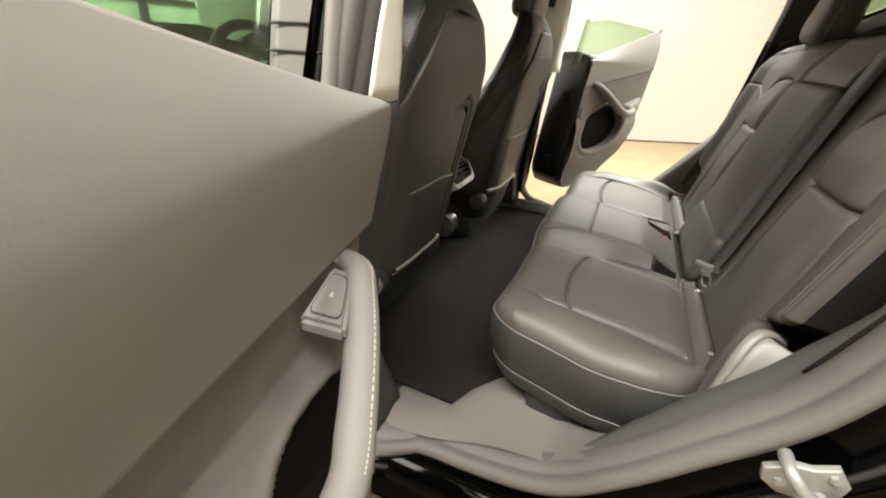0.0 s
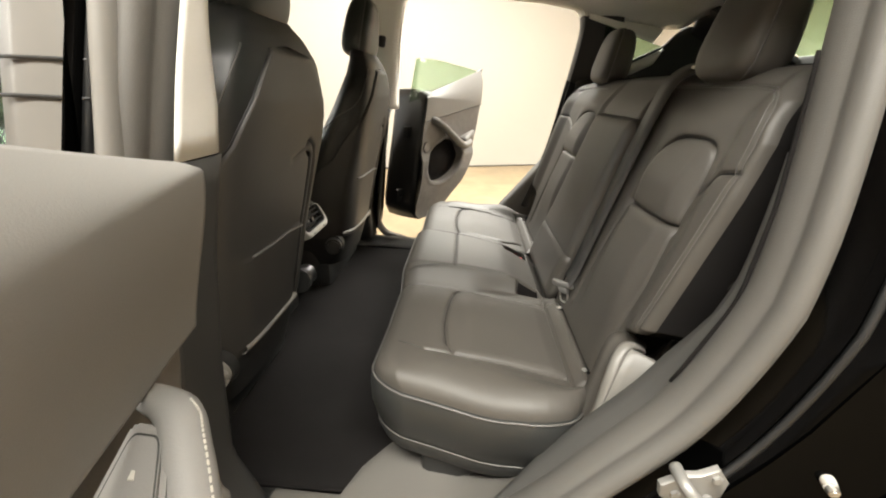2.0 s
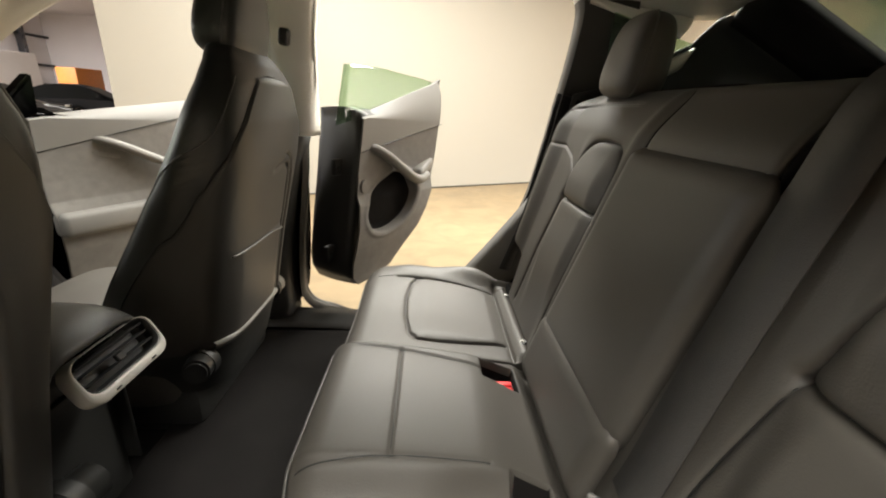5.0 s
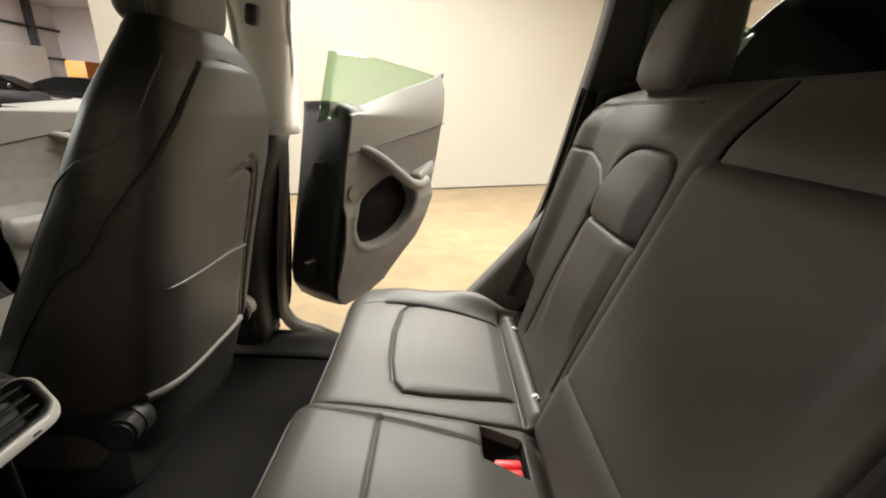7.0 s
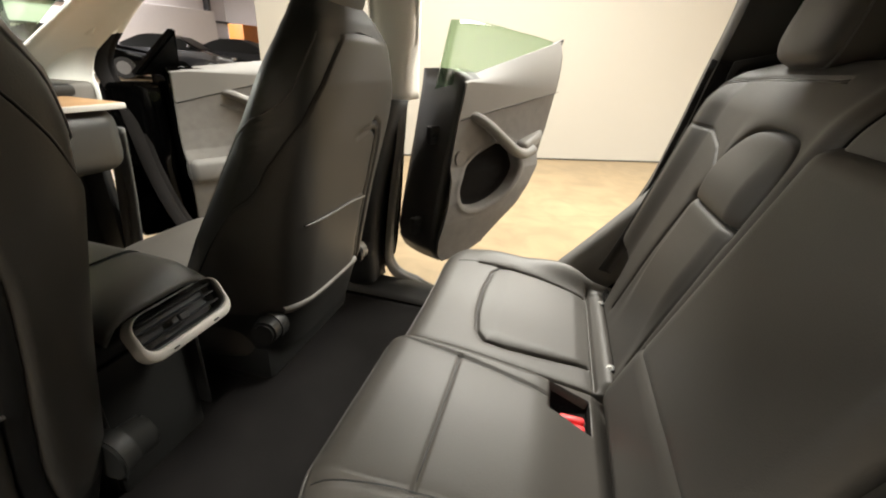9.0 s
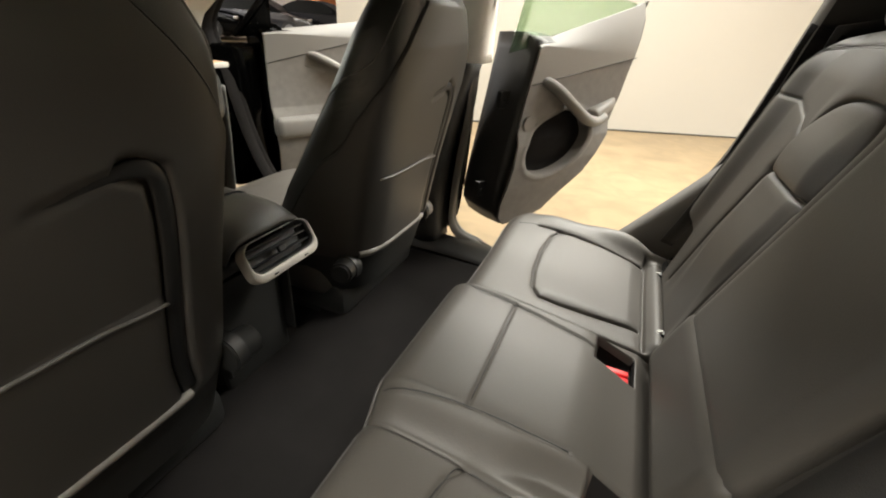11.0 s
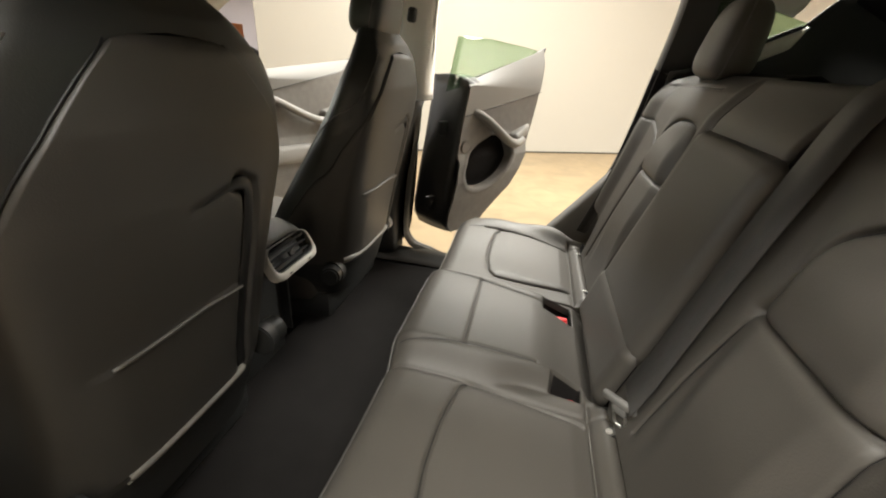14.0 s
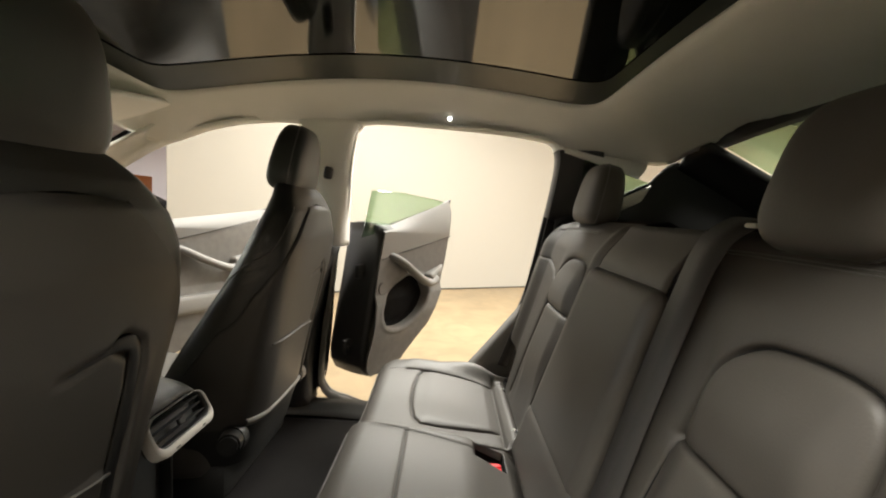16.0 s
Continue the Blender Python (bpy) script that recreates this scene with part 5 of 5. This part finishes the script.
    if speaker:
        part("tweeter", rod((0.003, -0.012, 0.848 - drop), (0.003, 0.004, 0.848 - drop), 0.029, 0.027, 24, 0.002), DOOR_DARK, root, "round dark speaker grille")
    return root


def door_pose(x, y, a, mirror=False):
    """Hinge point, and the angle of the door from the car's sideways axis; mirror: on the near side."""
    u = Vector((math.sin(radians(a)), -math.cos(radians(a)) if mirror else math.cos(radians(a)), 0))
    v = Vector((u.y * (-1 if mirror else 1), u.x * (1 if mirror else -1), 0))
    return Matrix(((u.x, v.x, 0, x), (u.y, v.y, 0, y), (0, 0, 1, 0), (0, 0, 0, 1)))


far_door = door("rear_door", "open rear car door with grey trim and a half-raised green window", slope=0.15, seam0=0.977)
P = np.zeros((12, 16, 3))
for i in range(12):
    for j in range(16):
        s = -0.035 + 0.60 * j / 15
        hi = np.interp(s, [-0.035, 0.0, 0.109, 0.2, 0.293, 0.45, 0.57], [1.273, 1.276, 1.280, 1.277, 1.270, 1.262, 1.252])
        lo = min(1.08 + 0.25 * s, hi - 0.003)
        P[i, j] = (s - 0.055 * (1 - i / 11) * max(0, 1 - j / 4), -0.050, lo + (hi - lo) * i / 11)
pane = sheet("window_pane", P, GREEN_GLASS, far_door, "green tinted side window", 0.004)
pane.visible_shadow = False
far_door.matrix_basis = door_pose(-0.256, 0.898, 29.8)
near_door = door("rear_door", "open rear car door with grey trim and a stitched pull strap", drop=0.055, slope=-0.015, arm=0.36, plate=0.920, rim=(1.070, 0.22), strap_line=NEAR_STRAP, seam0=0.986, bulge=0.25, hinge_s=(0.17, 0.165, 0.155, 0.12, 0.06, 0.025), end=False, speaker=False, thick=0.78, hollow=0.8, tuck=0.020, shelf=1.0, pad_z=(0.771, 0.825), corners=((0.140, -0.024), (0.147, 0.002), (0.211, 0.020), (0.203, -0.030)))
near_door.matrix_basis = door_pose(-0.258, -0.965, 12, True)
front_far = door("front_door", "open front car door with grey trim", 0.84, drop=0.08, plate=0.92, speaker=False, slope=0.285, seam0=1.01, arm=0.42, pad_z=(0.80, 0.855), rim=(1.058, 0.15), strap_line=FRONT_STRAP, pocket=False, hinge_s=(0.0, 0.0, 0.0, -0.005, -0.005, 0.0), end_mat=PAINT)
part("door_shelf", box((0.0, -0.06, 0.60), (0.56, 0.055, 0.70), 0.025, 3), DOOR_GREY, front_far, "grey lower door shelf")
bm = bmesh.new()
vs = [bm.verts.new((x, y, z)) for y in (-0.10, -0.02) for x, z in ((-0.115, 1.030), (0.06, 1.213), (0.05, 1.045))]
for f in ((0, 1, 2), (5, 4, 3), (0, 3, 4, 1), (1, 4, 5, 2), (2, 5, 3, 0)):
    bm.faces.new([vs[q] for q in f])
bmesh.ops.bevel(bm, geom=bm.edges[:], offset=0.012, segments=2, affect="EDGES")
part("hinge_jamb", box((-0.21, -0.15, 0.38), (-0.02, -0.035, 1.005), 0.02, 2), PAINT, front_far, "black painted hinge jamb")
part("mirror_sail", bm, PAINT, front_far, "black triangular mirror sail")
front_far.matrix_basis = door_pose(-1.46, 0.92, 25.6)

# belts and small fittings ---------------------------------------------------


def strap(name, pts, width, parent, across, label=""):
    p = smooth_line(pts, 8)
    a = np.array(across, float)
    a /= np.linalg.norm(a)
    P = np.stack([p - a * width / 2, p + a * width / 2], 1)
    return sheet(name, P, WEBBING, parent, label, 0.0025)


TONGUE = material("pale_grey_plastic", (0.16, 0.156, 0.149), 0.45, vary=0.06)
belt = thing("seat_belt", "dark centre seat belt hanging across the backrest with its tongue", "seat belt")
strap("webbing", [(0.490, -0.262, 1.212), (0.455, -0.262, 1.208), (0.412, -0.262, 1.170), (0.379, -0.262, 1.08), (0.333, -0.260, 0.92), (0.300, -0.260, 0.80), (0.272, -0.262, 0.70), (0.256, -0.264, 0.660)], 0.074, belt, (0.05, 1, 0.12))
tm = pose(0.246, -0.262, 0.648, -8, -10, 42)
part("tongue", box((-0.006, -0.035, -0.009), (0.006, 0.035, 0.009), 0.005, 3, tm), TONGUE, belt, "pale grey plastic belt tongue")
part("tongue_neck", box((-0.005, -0.016, -0.028), (0.005, 0.016, -0.006), 0.004, 2, tm), TONGUE, belt)
tube("tongue_blade", [tm @ Vector(q) for q in ((0, -0.013, -0.024), (0, -0.012, -0.052), (0, -0.007, -0.057), (0, 0.007, -0.057), (0, 0.012, -0.052), (0, 0.013, -0.024))], 0.0032, CHROME, belt, "steel tongue blade", closed=True, n=8)
part("belt_guide", box((0.436, -0.315, 1.200), (0.450, -0.292, 1.207), 0.003), SATIN, belt, "small silver belt guide")
for x0, x1, y0, y1 in POCKETS:
    buckle = thing("seat_belt_buckle", "black belt buckle with red release buttons sunk in the seat", "belt buckle", "belt buckles")
    xm, ym = (x0 + x1) / 2, (y0 + y1) / 2
    zb = float(cushion_z(np.array(xm), np.array(ym))) + 0.004
    part("housing", box((x0 + 0.011, y0 + 0.004, zb - 0.02), (x1 - 0.003, y1 - 0.004, zb + 0.006), 0.004, 2), CARPET, buckle)
    for yb, deep, top_z in ((y0 + 0.008, 0.016, 0.027), (y0 + 0.028, 0.016, 0.027)) if ym > 0 else ((y0 + 0.008, 0.015, 0.016),):
        part("release_button", box((x1 - 0.056, yb, zb), (x1 - 0.010, yb + deep, zb + top_z), 0.005, 2), RED, buckle, "red release button")
        part("button_collar", box((x1 - 0.060, yb - 0.002, zb - 0.004), (x1 - 0.006, yb + deep + 0.002, zb + top_z - 0.009), 0.003, 1), BLACK, buckle, "black collar round the button")

# striker and latch hardware on the near jamb ------------------------------
ZINC = material("dull_zinc", (0.30, 0.295, 0.28), 0.45, metal=0.45, vary=0.12)
striker = thing("door_striker", "bright zinc door striker bolted to the black jamb", "door striker")
outline = [(-0.046, 0.0), (-0.018, 0.020), (0.002, 0.022), (0.026, 0.036), (0.044, 0.012), (0.040, -0.014), (0.012, -0.034), (-0.020, -0.036), (-0.042, -0.022)]
bm = bmesh.new()
for y, g in ((-0.866, 1.0), (-0.874, 1.0), (-0.876, 0.94)):
    ring = [bm.verts.new((0.30 + g * x, y, 0.636 + g * z)) for x, z in outline]
    if y == -0.866:
        bm.faces.new(ring)
    else:
        for q in range(9):
            bm.faces.new((last[q], last[(q + 1) % 9], ring[(q + 1) % 9], ring[q]))
    last = ring
bm.faces.new(last[::-1])
bmesh.ops.recalc_face_normals(bm, faces=bm.faces)
part("plate", bm, ZINC, striker, "dull bright zinc plate")
tube("loop", smooth_line([(0.268, -0.872, 0.668), (0.266, -0.900, 0.670), (0.276, -0.912, 0.660), (0.306, -0.912, 0.632), (0.318, -0.900, 0.620), (0.320, -0.872, 0.618)], 5), 0.0085, ZINC, striker, n=12)
for x, z in ((0.325, 0.655), (0.276, 0.622)):
    part("bolt", rod((x, -0.874, z), (x, -0.880, z), 0.008, 0.007, 6, 0.001), ZINC, striker, "small zinc bolt head")
part("stud", rod((0.318, -0.872, 0.604), (0.324, -0.888, 0.590), 0.003, 0.0025, 8), ZINC, striker)

# closed front door on the near side: black skin, glossy pillar cover and raised window
nf = thing("front_door", "closed black front car door with its window raised", "car door", "car doors")
P = np.zeros((10, 12, 3))
for i in range(10):
    for j in range(12):
        z = 0.34 + (1.05 - 0.34) * i / 9
        P[i, j] = (-1.60 + 1.14 * j / 11, -0.885 - 0.045 * math.sin(i / 9 * math.pi), z)
sheet("outer_skin", P, PAINT, nf, "glossy black door skin", 0.02)
P = np.zeros((12, 16, 3))
for i in range(12):
    for j in range(16):
        x = -1.48 + 0.90 * j / 15
        hi = np.interp(x, [-1.48, -1.2, -0.95, -0.7, -0.58], [1.12, 1.33, 1.43, 1.49, 1.50])
        z = 1.045 + (hi - 1.045) * i / 11
        P[i, j] = (x, -(side_y(z) + 0.05), z)
pane = sheet("window_pane", P, GREEN_GLASS, nf, "green tinted side window", 0.004)
pane.visible_shadow = False
P = np.zeros((12, 5, 3))
for i in range(12):
    for j in range(5):
        z = 1.04 + 0.46 * i / 11
        P[i, j] = (-0.575 + 0.13 * j / 4, -(side_y(z) + 0.064), z)
sheet("pillar_cover", P, PAINT, nf, "glossy black pillar cover", 0.006)

# outer belt beside the near backrest, and the hinge caps ------------------
outer = thing("seat_belt", "grey outer seat belt hanging beside the backrest", "seat belt")
strap("webbing", [(0.455, -0.715, 1.05), (0.440, -0.700, 0.95), (0.418, -0.682, 0.88), (0.404, -0.672, 0.845)], 0.046, outer, (0.5, 0.5, -0.25))
part("tongue", box((-0.010, -0.024, -0.014), (0.010, 0.024, 0.014), 0.006, 2, pose(0.402, -0.670, 0.842, 20, 30, 30)), BLACK, outer, "black plastic belt tongue")
tube("tongue_blade", [(0.396, -0.674, 0.835), (0.385, -0.668, 0.805), (0.380, -0.684, 0.800), (0.390, -0.690, 0.828)], 0.003, DOOR_GREY, outer, "grey tongue blade", closed=True, n=8)
tube("stowed_loop", smooth_line([(0.395, -0.676, 0.83), (0.372, -0.674, 0.785), (0.362, -0.668, 0.760), (0.350, -0.672, 0.735)], 5), 0.004, WEBBING, outer, "folded belt end", n=8, flat=0.5)
for side in (-1,):
    cap = thing("bolster_cap", "pale grey plastic cap at the foot of the backrest", "seat trim")
    # a slender finger that climbs from the sill and curls in under the bolster
    path = smooth_line([(0.196, 0.712, 0.555), (0.218, 0.703, 0.597), (0.238, 0.684, 0.664), (0.260, 0.658, 0.704), (0.284, 0.642, 0.708), (0.312, 0.630, 0.690)], 7)
    out = path * np.array([1, side, 1])
    tube("cap", out, np.interp(np.arange(len(out)), [0, 8, 22, 30, len(out) - 1], [0.006, 0.009, 0.011, 0.012, 0.008]), SILL, cap, n=14, flat=0.6)
    # grey foot between the finger and the cushion, and the hollow pale panel on the outer side
    n = len(path)
    inner = smooth_line([(0.205, 0.645, 0.548), (0.216, 0.635, 0.580), (0.236, 0.615, 0.635), (0.262, 0.590, 0.690), (0.290, 0.585, 0.700), (0.320, 0.580, 0.690)], 7)
    outer_l = smooth_line([(0.196, 0.735, 0.570), (0.220, 0.735, 0.595), (0.262, 0.735, 0.638), (0.300, 0.735, 0.680), (0.330, 0.735, 0.715), (0.345, 0.735, 0.745)], 7)
    P, Q = np.zeros((n, 6, 3)), np.zeros((n, 9, 3))
    for i in range(n):
        for j in range(6):
            s = j / 5
            v = path[i] + (inner[i] - path[i]) * s + np.array([0.012 * math.sin(s * math.pi), 0, -0.006 * math.sin(s * math.pi)])
            P[i, j] = (v[0], side * v[1], v[2])
        for j in range(9):
            s = j / 8
            v = path[i] + (outer_l[i] - path[i]) * s + np.array([0.045, 0, -0.010]) * math.sin(s * math.pi) * min(1, i / 10)
            Q[i, j] = (v[0], side * v[1], v[2])
    sheet("cap_foot", P, LEATHER, cap, "dark grey foot panel", 0.004)
    sheet("cap_panel", Q[:25], SILL, cap, "hollow pale grey side panel", 0.004)

# far outer belt
fb = thing("seat_belt", "dark outer seat belt hanging along the far pillar", "seat belt")
strap("webbing", [(0.43, 0.70, 1.12), (0.395, 0.690, 1.0), (0.345, 0.680, 0.90), (0.30, 0.672, 0.75), (0.255, 0.665, 0.62)], 0.040, fb, (0.6, 0.2, -0.2))
part("tongue", box((-0.012, -0.012, -0.010), (0.012, 0.012, 0.010), 0.004, 2, pose(0.335, 0.672, 0.885, 20, 30, 0)), CHROME, fb, "steel belt tongue")

# floor mats in the rear footwell
for y0, y1 in ((-0.70, 0.70),):
    mat_ = thing("floor_mat", "black carpet floor mat with a bound edge in the rear footwell", "floor mat")
    ring_ = round_rect(-0.66, y0, -0.12, y1, 0.07, 6)[:-1]
    lo_ = [(x, y, 0.338) for x, y in ring_]
    hi_ = [(x * 0.999, y, 0.343) for x, y in ring_]
    loft("carpet", [lo_, hi_, [(-0.315 + (x + 0.315) * 0.97, (y0 + y1) / 2 + (y - (y0 + y1) / 2) * 0.97, 0.345) for x, y in ring_]], CARPET, mat_)
    tube("binding", [(x, y, 0.341) for x, y in ring_], 0.003, CARPET, mat_, "black stitched binding", closed=True, n=6)

# belt guide on the far pillar
guide = thing("belt_guide", "black belt guide bolted to the pillar trim", "belt guide")
part("anchor", box((-0.016, -0.014, -0.024), (0.016, 0.014, 0.024), 0.010, 3, pose(-0.445, 0.690, 1.322, 0, 8, 0)), BLACK, guide)

# small reading lamp on the far roof rail
lampb = thing("courtesy_lamp", "small round lit courtesy lamp on the headliner", "lamp")
part("lens", rod((0.004, 0.628, 1.535), (0.003, 0.620, 1.527), 0.007, 0.006, 16, 0.001), glow("lamp_lens", (1.0, 0.96, 0.88), 12.0), lampb, "glowing lamp lens")
part("rim", rod((0.004, 0.632, 1.538), (0.003, 0.624, 1.530), 0.0095, 0.009, 16), SATIN, lampb)

# steering wheel
wheel = thing("steering_wheel", "black leather steering wheel in front of the driver seat", "steering wheel")
sw_m = pose(-1.04, -0.385, 0.99, 0, 66, 0)
tube("rim", [sw_m @ Vector((0.182 * math.cos(a), 0.182 * math.sin(a), 0)) for a in np.arange(40) * 2 * math.pi / 40], 0.015, LEATHER_SHADED, wheel, closed=True, n=10)
part("hub", rod(sw_m @ Vector((0, 0, -0.03)), sw_m @ Vector((0, 0, 0.02)), 0.075, 0.065, 24, 0.01), BLACK, wheel)
for a in (0, 120, 240):
    c_ = Vector((math.cos(radians(a)), math.sin(radians(a)), 0))
    part("spoke", rod(sw_m @ (c_ * 0.05), sw_m @ (c_ * 0.175), 0.016, 0.012, 10), BLACK, wheel)
screen = thing("centre_screen", "black glass centre screen standing on the dashboard", "screen")
part("panel", box((-0.010, -0.17, -0.10), (0.008, 0.17, 0.10), 0.006, 2, pose(-1.18, -0.03, 1.03, 0, 8, 0)), BLACK, screen)
part("glass", box((0.009, -0.165, -0.095), (0.012, 0.165, 0.095), 0.001, 1, pose(-1.18, -0.03, 1.03, 0, 8, 0)), ROOF_GLASS, screen)

# sun visor on the far side
visor = thing("sun_visor", "pale fabric sun visor folded against the roof", "sun visor")
part("board", box((-0.11, -0.19, -0.009), (0.11, 0.19, 0.009), 0.009, 3, pose(-1.02, 0.36, 1.462, 8, -16, 0)), HEADLINER, visor)

# the hall beyond the partition ---------------------------------------------


def parked_car(label, paint, m, rims=True):
    root = thing("parked_car", label, "car", "parked cars")
    # outline of the body and the cabin, front at -x
    low = smooth_line([(-2.30, 0.32), (-2.34, 0.60), (-2.25, 0.74), (-1.50, 0.88), (-0.95, 0.95), (1.2, 0.98), (2.15, 0.95), (2.30, 0.70), (2.30, 0.35)], 4)
    P = np.zeros((len(low), 9, 3))
    for i, (x, z) in enumerate(low):
        hw = 0.92 - 0.16 * max(0, abs(x) - 1.5) / 0.8
        for j in range(9):
            s = -1 + 2 * j / 8
            P[i, j] = (x, hw * s, z - 0.05 * abs(s) ** 4)
    sheet("body_top", P, paint, root)
    for sgn in (-1, 1):
        q = np.zeros((8, len(low), 3))
        for k in range(8):
            for i, (x, z) in enumerate(low):
                hw = 0.92 - 0.16 * max(0, abs(x) - 1.5) / 0.8
                zz_ = 0.25 + (z - 0.05 - 0.25) * k / 7
                q[k, i] = (x, sgn * (hw + 0.02 * math.sin(k / 7 * math.pi)), zz_)
        sheet("body_side", q, paint, root)
    cab = [(-1.05, 0.95), (-0.25, 1.38), (0.35, 1.45), (1.0, 1.38), (1.75, 1.02)]
    cl = smooth_line(cab, 5)
    P = np.zeros((len(cl), 7, 3))
    for i, (x, z) in enumerate(cl):
        hw = 0.84 - 0.22 * (z - 0.95) / 0.5
        for j in range(7):
            s = -1 + 2 * j / 6
            P[i, j] = (x, hw * s, z - 0.03 * s * s)
    sheet("roof", P, paint, root)
    glassy = CAR_GLASS
    for sgn in (-1, 1):
        q = np.zeros((4, len(cl), 3))
        for k in range(4):
            for i, (x, z) in enumerate(cl):
                zz_ = 0.94 + (z - 0.03 - 0.94) * k / 3
                q[k, i] = (x, sgn * (0.85 - 0.22 * (zz_ - 0.95) / 0.5), zz_)
        sheet("side_window", q, glassy, root, "dark side windows")
    ws = np.zeros((5, 7, 3))
    for i in range(5):
        s = i / 4
        for j in range(7):
            t_ = -1 + 2 * j / 6
            z = 0.97 + 0.38 * s
            ws[i, j] = (-1.06 + 0.74 * s, (0.80 - 0.22 * (z - 0.95) / 0.5) * t_, z + 0.012)
    sheet("windscreen", ws, glassy, root, "dark windscreen")
    part("grille", box((-2.37, -0.55, 0.42), (-2.30, 0.55, 0.62), 0.02, 2), BLACK, root)
    for sgn in (-1, 1):
        part("headlight", box((-2.30, sgn * 0.70 - 0.14, 0.66), (-2.16, sgn * 0.70 + 0.14, 0.75), 0.03, 2), SATIN, root, "clear headlight")
        part("mirror", box((-0.80, sgn * 0.98 - 0.07, 0.98), (-0.68, sgn * 0.98 + 0.07, 1.10), 0.03, 2), paint, root)
        for x in (-1.45, 1.40):
            w_ = part("wheel", rod((x, sgn * 0.80, 0.33), (x, sgn * 0.945, 0.33), 0.33, None, 28, 0.02), RUBBER, root)
            part("rim", rod((x, sgn * 0.90, 0.33), (x, sgn * 0.955, 0.33), 0.22, 0.20, 10, 0.01), RIM, w_)
    root.matrix_basis = m
    return root


SILVER = material("silver_car_paint", (0.028, 0.028, 0.030), 0.75, vary=0.1, spec=0.15)
RIM = material("dull_alloy", (0.22, 0.22, 0.22), 0.45, metal=0.6, vary=0.1)
GREY_PAINT = material("dark_grey_car_paint", (0.05, 0.05, 0.055), 0.2, metal=0.3, coat=0.8)
parked_car("black saloon parked on the hall floor", PAINT, pose(-15.2, 10.6, 0, 0, 0, 215))
parked_car("dark grey saloon parked beside other cars", GREY_PAINT, pose(-14.8, 14.2, 0, 0, 0, 205))
parked_car("dark silver car parked beside the orange cabinet", SILVER, pose(-13.2, 16.2, 0, 0, 0, 200))
parked_car("black car parked at the head of the row", PAINT, pose(-15.8, 6.6, 0, 0, 0, 215))
BOARD = material("white_board_face", (0.84, 0.81, 0.81), 0.7, vary=0.03, spec=0.2)
board = thing("white_board", "large white board leaning behind the parked cars", "board")
part("panel", box((-0.04, -3.1, 0.0), (0.04, 3.1, 2.75), 0.01, 1, pose(-19.0, 17.2, 0.0, 0, -3, -20)), BOARD, board)
cab_ = thing("orange_cabinet", "orange steel cabinet standing by the hall wall", "cabinet")
part("body", box((-19.2, 22.4, 0), (-18.2, 24.2, 2.35), 0.03), material("orange_paint", (0.75, 0.26, 0.05), 0.5), cab_)
for z in (1.5, 2.6, 4.2):
    tagged(part("wall_girt", box((-23.98, -9, z), (-23.75, 28, z + 0.12), 0.01, 1), BLACK, None), "dark horizontal wall rail", "wall rail", kind="structure")
for y in (-4, 2, 8, 14, 20, 26):
    tagged(part("wall_column", box((-23.98, y, 0), (-23.6, y + 0.25, 5.6), 0.01, 1), GREY_PAINT, None), "dark steel wall column", "column", kind="structure")
for z in (1.1, 1.9, 2.7, 3.5):
    tagged(part("near_wall_rail", box((-24, -8.8, z), (12, -8.76, z + 0.05), 0.004, 1), GREY_PAINT, None), "thin dark joint rail on the near wall", "wall rail", kind="structure")

# rubber-tipped bump stop on the near rear jamb
stop = thing("bump_stop", "small pale door bump stop on the black jamb", "bump stop")
part("stem", rod((0.448, -0.880, 0.690), (0.440, -0.905, 0.688), 0.009, 0.008, 14, 0.002), SATIN, stop)
part("tip", rod((0.440, -0.904, 0.688), (0.438, -0.914, 0.687), 0.008, 0.006, 14, 0.002), CHROME, stop)
